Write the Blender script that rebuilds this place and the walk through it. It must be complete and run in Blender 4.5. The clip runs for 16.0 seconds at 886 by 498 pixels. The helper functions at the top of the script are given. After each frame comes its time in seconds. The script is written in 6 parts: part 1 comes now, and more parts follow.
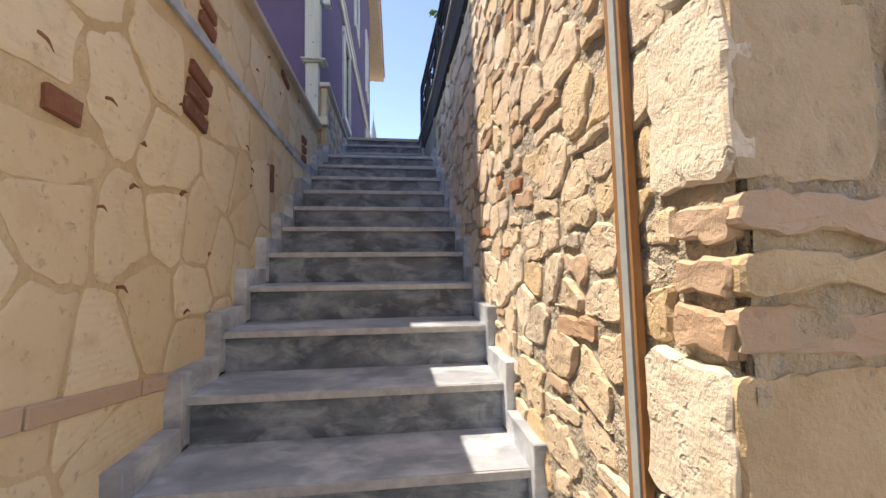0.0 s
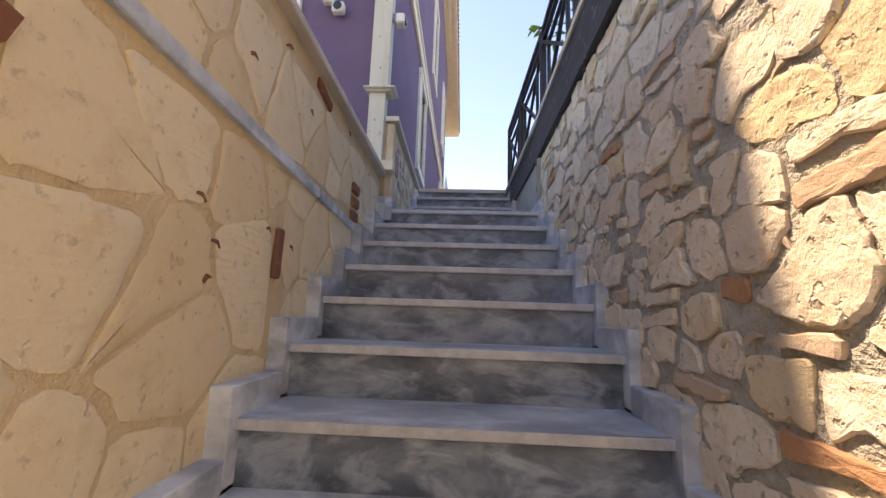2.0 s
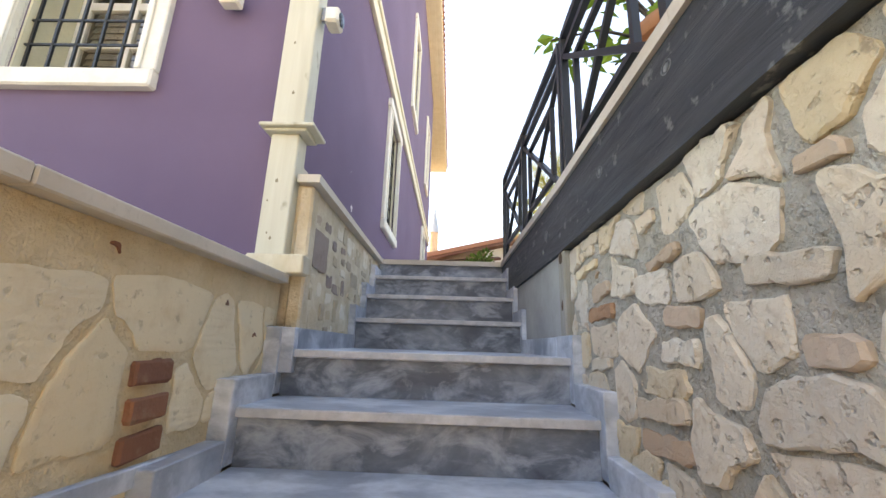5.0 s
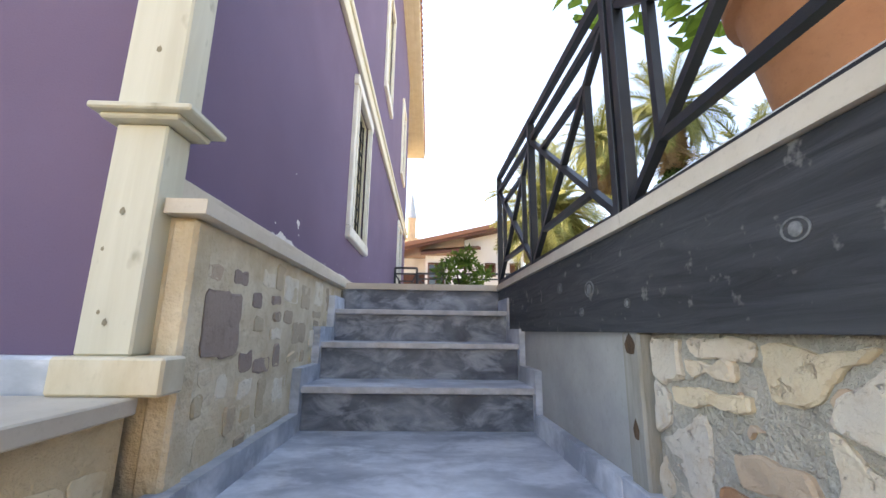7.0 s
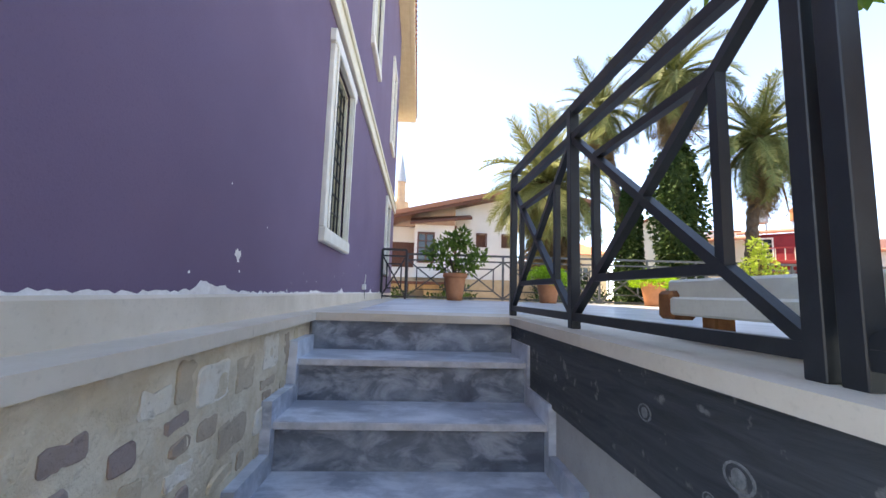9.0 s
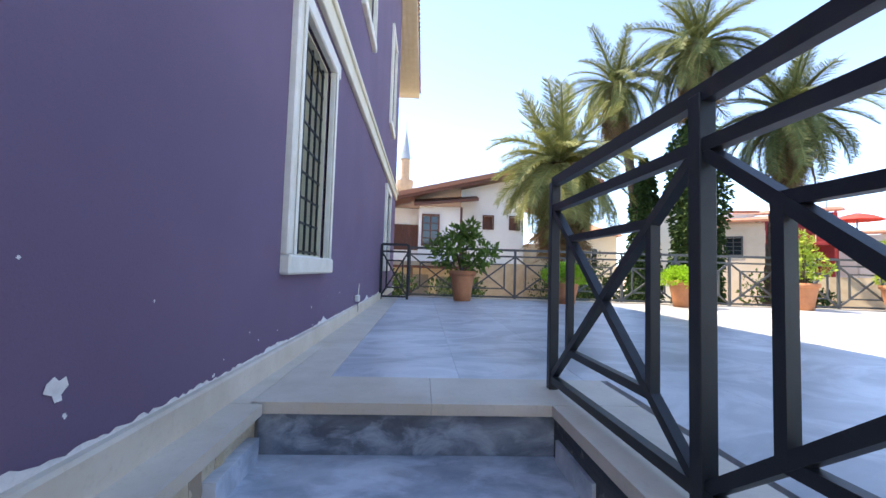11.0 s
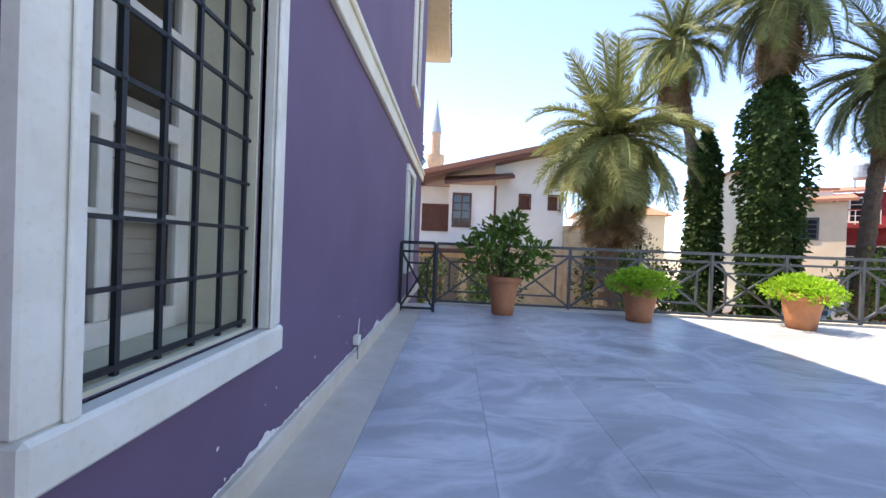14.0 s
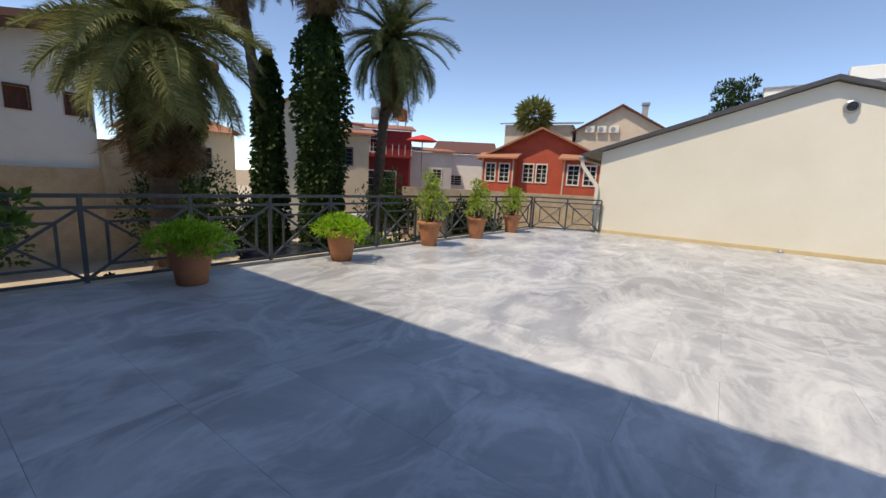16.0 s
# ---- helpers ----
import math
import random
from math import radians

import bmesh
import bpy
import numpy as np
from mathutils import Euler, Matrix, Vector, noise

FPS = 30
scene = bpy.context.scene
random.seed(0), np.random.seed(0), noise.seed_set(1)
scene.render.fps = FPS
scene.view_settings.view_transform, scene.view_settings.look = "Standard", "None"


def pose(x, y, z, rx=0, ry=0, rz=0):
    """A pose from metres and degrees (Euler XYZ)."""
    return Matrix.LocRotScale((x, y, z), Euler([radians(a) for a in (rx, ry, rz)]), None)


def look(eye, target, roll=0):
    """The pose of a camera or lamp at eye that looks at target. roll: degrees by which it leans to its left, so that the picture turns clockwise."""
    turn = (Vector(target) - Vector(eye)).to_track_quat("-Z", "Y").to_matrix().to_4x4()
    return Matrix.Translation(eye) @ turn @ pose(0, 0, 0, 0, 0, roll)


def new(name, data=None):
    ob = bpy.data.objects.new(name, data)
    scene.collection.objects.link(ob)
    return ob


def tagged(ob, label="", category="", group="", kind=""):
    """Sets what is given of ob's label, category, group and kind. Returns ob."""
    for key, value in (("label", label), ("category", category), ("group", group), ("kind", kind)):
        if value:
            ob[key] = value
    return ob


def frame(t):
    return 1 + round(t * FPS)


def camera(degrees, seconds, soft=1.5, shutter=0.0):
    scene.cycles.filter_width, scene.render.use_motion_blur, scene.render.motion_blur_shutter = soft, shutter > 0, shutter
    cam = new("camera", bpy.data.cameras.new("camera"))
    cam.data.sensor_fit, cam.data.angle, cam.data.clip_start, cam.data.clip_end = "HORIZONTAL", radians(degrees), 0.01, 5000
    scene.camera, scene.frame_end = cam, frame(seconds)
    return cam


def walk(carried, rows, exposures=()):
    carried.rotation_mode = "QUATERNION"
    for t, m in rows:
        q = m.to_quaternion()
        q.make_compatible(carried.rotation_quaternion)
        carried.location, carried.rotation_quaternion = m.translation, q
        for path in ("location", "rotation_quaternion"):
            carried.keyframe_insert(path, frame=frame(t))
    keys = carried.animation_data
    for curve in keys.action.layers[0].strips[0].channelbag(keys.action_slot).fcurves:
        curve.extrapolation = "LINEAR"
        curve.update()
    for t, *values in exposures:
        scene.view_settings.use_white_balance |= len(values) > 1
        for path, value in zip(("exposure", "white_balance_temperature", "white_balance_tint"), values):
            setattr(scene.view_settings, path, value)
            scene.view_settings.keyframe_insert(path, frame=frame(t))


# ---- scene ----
cam = camera(96.5, 16.0)
PATH = [
    (0, (-0.121, -0.066, 1.476), (0.124, 1.918, 1.547), -0.5),
    (0.5, (-0.142, 0.28, 1.44), (-0.144, 2.274, 1.59), -0.3),
    (1, (-0.142, 0.712, 1.637), (-0.319, 2.682, 1.933), 0.2),
    (1.5, (-0.231, 1.003, 1.697), (-0.396, 2.962, 2.066), 2.0),
    (2, (-0.248, 1.206, 1.828), (-0.349, 3.175, 2.158), 1.9),
    (2.5, (-0.243, 1.454, 1.983), (-0.328, 3.426, 2.302), 1.0),
    (3, (-0.323, 1.684, 2.11), (-0.382, 3.663, 2.393), 0.8),
    (3.5, (-0.188, 1.913, 2.146), (-0.257, 3.89, 2.443), 1.2),
    (4, (-0.207, 2.126, 2.327), (-0.269, 4.106, 2.605), 1.0),
    (4.5, (-0.225, 2.297, 2.476), (-0.295, 4.257, 2.871), 1.3),
    (5, (-0.169, 2.426, 2.617), (-0.223, 4.367, 3.094), 1.8),
    (5.2, (-0.154, 2.513, 2.689), (-0.233, 4.45, 3.183), 1.6),
    (7.5, (-0.281, 3.207, 3.124), (-0.194, 5.169, 3.498), 0.9),
    (8, (-0.348, 3.319, 3.248), (-0.253, 5.287, 3.594), 1.2),
    (10.3, (-0.135, 4.175, 3.713), (0.009, 6.168, 3.815), 2.1),
    (10.5, (-0.141, 4.235, 3.751), (-0.017, 6.228, 3.86), 1.8),
    (11, (-0.246, 4.379, 3.833), (-0.147, 6.374, 3.941), 1.7),
    (11.5, (-0.245, 4.489, 3.931), (-0.157, 6.486, 3.996), 1.5),
    (12, (-0.166, 4.766, 3.994), (-0.169, 6.766, 4.0), 1.2),
    (12.5, (-0.2, 4.94, 4.089), (-0.36, 6.933, 4.073), 0.9),
    (13, (-0.282, 5.169, 4.095), (-0.487, 7.159, 4.112), 1.7),
    (13.5, (-0.233, 5.435, 4.118), (-0.399, 7.428, 4.124), 2.3),
    (14, (-0.256, 5.756, 4.213), (-0.307, 7.756, 4.191), 2.2),
    (14.5, (-0.402, 5.976, 4.359), (-0.158, 7.961, 4.31), 2.3),
    (15, (-0.202, 6.049, 4.497), (0.646, 7.857, 4.388), 2.9),
    (15.5, (0.123, 6.192, 4.511), (1.502, 7.625, 4.302), 3.6),
    (16, (0.306, 6.328, 4.563), (1.922, 7.456, 4.219), 3.1),
]
EXPOSURES = [(0.0, 1.88, 8300, 16), (1.0, 1.95, 8700, 17), (2.0, 2.38, 9800, 19), (2.7, 2.88, 11900, 17), (3.5, 3.35, 14500, 14), (5.0, 3.25, 13800, 13), (8.0, 3.05, 11200, 13), (11.0, 2.65, 8200, 11), (13.0, 2.65, 8200, 12), (14.0, 2.5, 8100, 13), (14.5, 2.3, 8100, 13), (15.0, 1.75, 8000, 13), (15.5, 1.1, 8100, 12), (16.0, 0.92, 8200, 10)]
walk(cam, [(t, look(eye, target, roll)) for t, eye, target, roll in PATH], EXPOSURES)

# ---- world, sun ----
SUN_TRAVEL = Vector((0.472, -0.18, -1.0)).normalized()
world = bpy.data.worlds.new("sky")
scene.world = world
world.use_nodes = True
wn = world.node_tree.nodes
sky = wn.new("ShaderNodeTexSky")
sky.sky_type = "NISHITA"
sky.sun_disc = False
sky.sun_elevation = radians(63.2)
sky.sun_rotation = math.atan2(-0.472, 0.18)
sky.altitude = 2500
sky.air_density, sky.dust_density, sky.ozone_density = 0.75, 0.0, 4.0
wn["Background"].inputs["Strength"].default_value = 0.15
world.node_tree.links.new(sky.outputs["Color"], wn["Background"].inputs["Color"])
sun_data = bpy.data.lights.new("sun", "SUN")
sun_data.energy, sun_data.angle, sun_data.color = 2.1, radians(0.5), (1.0, 0.95, 0.87)
sun = new("sun", sun_data)
sun.matrix_world = look((-40, 30, 70), Vector((-40, 30, 70)) + SUN_TRAVEL)

# ---- materials ----
def mat(name, rough=0.8, metal=0.0):
    m = bpy.data.materials.new(name)
    m.use_nodes = True
    b = m.node_tree.nodes["Principled BSDF"]
    b.inputs["Roughness"].default_value = rough
    b.inputs["Metallic"].default_value = metal
    return m


def ramp(m, stops, fac, interp="LINEAR"):
    r = m.node_tree.nodes.new("ShaderNodeValToRGB")
    r.color_ramp.interpolation = interp
    e = r.color_ramp.elements
    while len(e) < len(stops):
        e.new(0.5)
    for el, (p, c) in zip(e, stops):
        el.position, el.color = p, (*c, 1)
    m.node_tree.links.new(fac, r.inputs["Fac"])
    return r.outputs["Color"]


def coords(m, scale=(1, 1, 1), world_space=True):
    n = m.node_tree.nodes
    mp = n.new("ShaderNodeMapping")
    mp.inputs["Scale"].default_value = scale
    if world_space:
        g = n.new("ShaderNodeNewGeometry")
        m.node_tree.links.new(g.outputs["Position"], mp.inputs["Vector"])
    else:
        g = n.new("ShaderNodeTexCoord")
        m.node_tree.links.new(g.outputs["Object"], mp.inputs["Vector"])
    return mp.outputs["Vector"]


def noise_tex(m, vec, scale, detail=4, rough=0.55, distort=0.0):
    t = m.node_tree.nodes.new("ShaderNodeTexNoise")
    t.inputs["Scale"].default_value = scale
    t.inputs["Detail"].default_value = detail
    t.inputs["Roughness"].default_value = rough
    t.inputs["Distortion"].default_value = distort
    m.node_tree.links.new(vec, t.inputs["Vector"])
    return t.outputs["Fac"]


def mix(m, a, b, fac, blend="MIX"):
    x = m.node_tree.nodes.new("ShaderNodeMix")
    x.data_type, x.blend_type = "RGBA", blend
    for sock, v in ((x.inputs[6], a), (x.inputs[7], b), (x.inputs[0], fac)):
        if isinstance(v, (int, float)):
            sock.default_value = v
        elif isinstance(v, tuple):
            sock.default_value = (*v, 1)
        else:
            m.node_tree.links.new(v, sock)
    return x.outputs[2]


def rand(m):
    return m.node_tree.nodes.new("ShaderNodeObjectInfo").outputs["Random"]


def island(m):
    return m.node_tree.nodes.new("ShaderNodeNewGeometry").outputs["Random Per Island"]


def finish(m, col, height=None, bump=0.3, dist=0.01, rough=None):
    b = m.node_tree.nodes["Principled BSDF"]
    L = m.node_tree.links
    L.new(col, b.inputs["Base Color"])
    if height is not None:
        bm_ = m.node_tree.nodes.new("ShaderNodeBump")
        bm_.inputs["Strength"].default_value = bump
        bm_.inputs["Distance"].default_value = dist
        L.new(height, bm_.inputs["Height"])
        L.new(bm_.outputs["Normal"], b.inputs["Normal"])
    if rough is not None:
        mr = m.node_tree.nodes.new("ShaderNodeMapRange")
        mr.inputs["To Min"].default_value, mr.inputs["To Max"].default_value = rough[1], rough[2]
        L.new(rough[0], mr.inputs["Value"])
        L.new(mr.outputs["Result"], b.inputs["Roughness"])
    return m


def simple(name, c0, c1, scale=6, rough=0.8, bump=0.2, dist=0.004, metal=0.0, grain=60, stretch=(1, 1, 1)):
    """Two tones by broad noise, a finer grain over them, and fine relief."""
    m = mat(name, rough, metal)
    v = coords(m, stretch)
    broad = noise_tex(m, v, scale, 5, 0.6)
    fine = noise_tex(m, v, grain, 4, 0.65)
    col = ramp(m, [(0.32, c0), (0.68, c1)], broad)
    spread = tuple(0.78 * a for a in c0)
    col = mix(m, col, spread, ramp(m, [(0.55, (0, 0, 0)), (0.8, (0.5, 0.5, 0.5))], fine))
    return finish(m, col, fine, bump, dist)


def stone_mat(name, stops, speck, speck_amount=0.5, per_island=False, bump=0.5, dist=0.008, scale=14, pits=0.3, tooled=0.0):
    """Stone whose base tone differs from piece to piece, with stains and pits."""
    m = mat(name, 0.88)
    v = coords(m)
    r = island(m) if per_island else rand(m)
    base = ramp(m, stops, r)
    stain = noise_tex(m, v, scale, 6, 0.62)
    fine = noise_tex(m, v, 75, 5, 0.7)
    base = mix(m, base, speck, ramp(m, [(0.52, (0, 0, 0)), (0.72, (speck_amount,) * 3)], stain))
    base = mix(m, base, (0.09, 0.06, 0.04), ramp(m, [(0.64, (0, 0, 0)), (0.74, (0.55,) * 3)], fine))
    pit = noise_tex(m, v, 34, 3, 0.5)
    hole = ramp(m, [(0.60, (1, 1, 1)), (0.68, (0, 0, 0))], pit)
    base = mix(m, base, (0.12, 0.075, 0.045), ramp(m, [(0.64, (0, 0, 0)), (0.72, (0.5 * pits,) * 3)], pit))
    h = mix(m, mix(m, stain, fine, 0.45), hole, 0.35 * pits)
    if tooled:
        wave = m.node_tree.nodes.new("ShaderNodeTexWave")
        wave.bands_direction = "Z"
        for key, val in (("Scale", 14.0), ("Distortion", 7.0), ("Detail", 2.0), ("Detail Scale", 1.4)):
            wave.inputs[key].default_value = val
        m.node_tree.links.new(coords(m, (0.3, 0.3, 1.0)), wave.inputs["Vector"])
        some = ramp(m, [(0.45, (0, 0, 0)), (0.6, (tooled,) * 3)], r)
        h = mix(m, h, wave.outputs["Fac"], some)
    return finish(m, base, h, bump, dist)


STONE_L = stone_mat("sawn_limestone", [(0, (0.67, 0.54, 0.35)), (0.3, (0.73, 0.61, 0.42)), (0.6, (0.78, 0.67, 0.48)), (1, (0.71, 0.60, 0.42))], (0.60, 0.45, 0.27), 0.6, bump=0.85, dist=0.010, scale=11, pits=0.6, tooled=0.10)
MORTAR_L = simple("ochre_mortar", (0.57, 0.43, 0.255), (0.70, 0.56, 0.37), 7, 0.9, 0.9, 0.014, grain=45)
STONE_R = stone_mat("rubble_stone", [(0, (0.68, 0.56, 0.42)), (0.2, (0.77, 0.68, 0.55)), (0.38, (0.65, 0.51, 0.37)), (0.55, (0.74, 0.63, 0.50)), (0.72, (0.67, 0.52, 0.33)), (0.86, (0.62, 0.55, 0.46)), (1, (0.78, 0.64, 0.48))], (0.50, 0.33, 0.19), 0.55, bump=1.0, dist=0.020, scale=20, pits=0.9)
MORTAR_TAN = simple("tan_mortar", (0.38, 0.31, 0.21), (0.52, 0.43, 0.31), 9, 0.95, 1.0, 0.02, grain=40)
MORTAR_R = simple("grey_mortar", (0.36, 0.325, 0.265), (0.50, 0.455, 0.38), 11, 0.95, 1.0, 0.03, grain=38)
STONE_OLD = stone_mat("weathered_block", [(0, (0.62, 0.49, 0.32)), (0.35, (0.52, 0.42, 0.29)), (0.6, (0.66, 0.54, 0.37)), (0.8, (0.34, 0.25, 0.19)), (1, (0.60, 0.49, 0.34))], (0.34, 0.27, 0.19), 0.5, bump=0.9, dist=0.014, scale=11)
BRICK = stone_mat("old_brick", [(0, (0.20, 0.075, 0.04)), (0.5, (0.28, 0.12, 0.07)), (1, (0.16, 0.07, 0.05))], (0.36, 0.25, 0.16), 0.5, bump=0.8, dist=0.01, scale=22)
PALE_BLOCK = stone_mat("pale_corner_block", [(0, (0.74, 0.66, 0.53)), (0.5, (0.80, 0.73, 0.61)), (1, (0.68, 0.58, 0.43))], (0.58, 0.45, 0.30), 0.5, bump=1.0, dist=0.016, scale=13, pits=0.6)
BRICK_RED = stone_mat("red_brick_shard", [(0, (0.40, 0.17, 0.09)), (0.5, (0.46, 0.24, 0.13)), (1, (0.36, 0.18, 0.11))], (0.55, 0.36, 0.22), 0.5, bump=0.9, dist=0.012, scale=20)
BRICK_PALE = stone_mat("pink_tile_brick", [(0, (0.50, 0.33, 0.22)), (0.5, (0.57, 0.43, 0.32)), (1, (0.50, 0.36, 0.25))], (0.45, 0.36, 0.26), 0.6, bump=0.8, dist=0.01, scale=18)
QUOIN = simple("warm_limestone_block", (0.50, 0.37, 0.22), (0.64, 0.51, 0.34), 6, 0.85, 0.7, 0.010)
CREAM_MARBLE = simple("cream_marble", (0.56, 0.47, 0.32), (0.68, 0.61, 0.47), 9, 0.5, 0.15, 0.002, stretch=(1.5, 1.5, 0.6))
LIME_BED = simple("lime_mortar", (0.56, 0.44, 0.29), (0.74, 0.64, 0.48), 6, 0.92, 0.9, 0.014, grain=30)
LIMESTONE = simple("pale_limestone", (0.50, 0.43, 0.34), (0.62, 0.55, 0.46), 3.5, 0.7, 0.25, 0.003)
PURPLE = simple("purple_stucco", (0.122, 0.082, 0.142), (0.146, 0.100, 0.168), 1.1, 0.85, 0.25, 0.003, grain=160)
CREAM = simple("cream_paint", (0.66, 0.61, 0.46), (0.74, 0.70, 0.56), 5, 0.55, 0.2, 0.003, stretch=(1, 1, 0.2))
WHITE_PAINT = simple("worn_white_paint", (0.64, 0.61, 0.52), (0.75, 0.73, 0.655), 7, 0.5, 0.2, 0.002)
IRON = simple("dark_painted_iron", (0.008, 0.010, 0.013), (0.015, 0.018, 0.023), 12, 0.45, 0.3, 0.001, grain=130)
# Lighter copy of IRON: the grey that sun gives dark paint, put into the colour.
IRON_GREY = simple("sunlit_grey_iron", (0.045, 0.052, 0.056), (0.075, 0.083, 0.088), 9, 0.5, 0.2, 0.001)
TERRACOTTA = simple("terracotta", (0.40, 0.155, 0.07), (0.50, 0.21, 0.10), 9, 0.8, 0.3, 0.003)
SOIL = simple("soil", (0.05, 0.035, 0.02), (0.09, 0.06, 0.035), 30, 0.95, 0.8, 0.01)
PLASTER_GREY = simple("grey_plaster", (0.30, 0.30, 0.29), (0.40, 0.40, 0.38), 4, 0.85, 0.3, 0.004)
PLASTER_WHITE = simple("white_limewash", (0.80, 0.79, 0.75), (0.87, 0.86, 0.82), 1.2, 0.9, 0.2, 0.004)
PLASTER_CREAM = simple("cream_render", (0.70, 0.66, 0.55), (0.76, 0.72, 0.62), 0.7, 0.9, 0.25, 0.004)
PLASTER_BEIGE = simple("beige_render", (0.55, 0.45, 0.34), (0.62, 0.52, 0.41), 1.3, 0.9, 0.2, 0.004)
YELLOW_TRIM = simple("yellow_trim", (0.55, 0.42, 0.22), (0.62, 0.5, 0.3), 5, 0.8)
RED_PAINT = simple("red_render", (0.40, 0.065, 0.035), (0.47, 0.09, 0.05), 1.5, 0.85, 0.2, 0.004)
DARK_RED = simple("dark_red_render", (0.20, 0.015, 0.02), (0.27, 0.025, 0.03), 1.5, 0.8, 0.2, 0.004)
BROWN_WOOD = simple("brown_wood", (0.10, 0.034, 0.019), (0.16, 0.060, 0.034), 3, 0.6, 0.3, 0.003, stretch=(4, 4, 1))
RUST = simple("rusty_iron", (0.17, 0.055, 0.02), (0.30, 0.12, 0.045), 20, 0.9, 0.6, 0.004)
CONCRETE = simple("concrete", (0.30, 0.285, 0.26), (0.40, 0.38, 0.35), 3, 0.9, 0.4, 0.004)
GROUND = simple("dry_earth", (0.29, 0.21, 0.13), (0.40, 0.31, 0.21), 0.8, 0.95, 0.6, 0.02, grain=14)
PALE_EARTH = simple("pale_packed_earth", (0.42, 0.34, 0.25), (0.56, 0.47, 0.36), 0.7, 0.95, 0.5, 0.015, grain=12)
PAVING = simple("street_paving", (0.28, 0.26, 0.23), (0.38, 0.35, 0.31), 2, 0.9, 0.4, 0.006)
TRUNK = simple("palm_bark", (0.05, 0.035, 0.024), (0.10, 0.072, 0.05), 7, 0.95, 1.0, 0.03, grain=25)
TIN = simple("grey_metal", (0.28, 0.29, 0.30), (0.38, 0.39, 0.40), 4, 0.4, 0.1, 0.002, metal=0.6)
CURTAIN = simple("beige_curtain", (0.66, 0.60, 0.48), (0.76, 0.70, 0.58), 8, 0.9, 0.3, 0.004)
DARK_ROOM = simple("dim_interior", (0.22, 0.20, 0.17), (0.30, 0.27, 0.23), 2, 0.9)
CAR_PAINT = simple("white_car_paint", (0.70, 0.71, 0.72), (0.74, 0.75, 0.76), 2, 0.25, 0.0, 0.001)
RUBBER = simple("black_rubber", (0.015, 0.015, 0.015), (0.03, 0.03, 0.03), 9, 0.8)
DARK_GLASS = mat("dark_window_glass", 0.06)
DARK_GLASS.node_tree.nodes["Principled BSDF"].inputs["Base Color"].default_value = (0.02, 0.025, 0.03, 1)
RED_CLOTH = simple("red_canvas", (0.55, 0.03, 0.025), (0.62, 0.05, 0.035), 5, 0.8)
GLASS = mat("window_glass", 0.02)
GLASS.node_tree.nodes["Principled BSDF"].inputs["Transmission Weight"].default_value = 1.0
GLASS.node_tree.nodes["Principled BSDF"].inputs["IOR"].default_value = 1.45


def marble(name, dark, mid, light, scale, rough, per_piece, vein=0.5, swirl=1.0, blotchy=False):
    """Veined marble: stretched clouds, thin pale streaks; each slab cut from another place."""
    m = mat(name, 0.3)
    n, L = m.node_tree.nodes, m.node_tree.links
    v = coords(m, (0.62, 1.0, 1.1))
    add = n.new("ShaderNodeVectorMath")
    add.operation = "ADD"
    comb = n.new("ShaderNodeCombineXYZ")
    r = rand(m)
    mul = n.new("ShaderNodeMath")
    mul.operation = "MULTIPLY"
    mul.inputs[1].default_value = per_piece
    L.new(r, mul.inputs[0])
    for k in (0, 1, 2):
        L.new(mul.outputs[0], comb.inputs[k])
    L.new(v, add.inputs[0])
    L.new(comb.outputs[0], add.inputs[1])
    vec = add.outputs[0]
    cloud = noise_tex(m, vec, scale, 7, 0.62, 0.9 * swirl)
    streak = noise_tex(m, vec, scale * 1.4, 7, 0.62, 1.5 * swirl)
    fine = noise_tex(m, vec, 90, 3, 0.6)
    col = ramp(m, [(0.36, dark), (0.50, mid), (0.68, light)] if blotchy else [(0.34, dark), (0.52, mid), (0.68, light)], cloud)
    band = ramp(m, [(0.48, (0, 0, 0)), (0.62, (vein,) * 3), (0.76, (0, 0, 0))] if blotchy else [(0.44, (0, 0, 0)), (0.52, (vein,) * 3), (0.62, (0, 0, 0))], streak)
    col = mix(m, col, tuple(min(1, 1.5 * c) for c in light), band)
    tone = ramp(m, [(0, (0.93, 0.93, 0.93)), (1, (1.04, 1.04, 1.04))], r)
    col = mix(m, col, tone, 1.0, "MULTIPLY")
    return finish(m, col, fine, 0.06, 0.001, (cloud, rough[0], rough[1]))


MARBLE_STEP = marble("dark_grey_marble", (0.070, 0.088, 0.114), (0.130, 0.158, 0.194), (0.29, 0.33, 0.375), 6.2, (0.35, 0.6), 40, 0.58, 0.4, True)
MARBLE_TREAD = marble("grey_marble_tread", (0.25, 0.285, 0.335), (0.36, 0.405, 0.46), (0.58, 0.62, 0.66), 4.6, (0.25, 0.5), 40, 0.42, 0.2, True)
MARBLE_TILE = marble("grey_swirled_marble", (0.27, 0.283, 0.305), (0.385, 0.398, 0.42), (0.575, 0.585, 0.59), 1.1, (0.22, 0.5), 0.10, 0.28, 0.95)
NOSING = simple("pale_marble_edge", (0.36, 0.37, 0.385), (0.55, 0.56, 0.57), 16, 0.45, 0.1, 0.001)

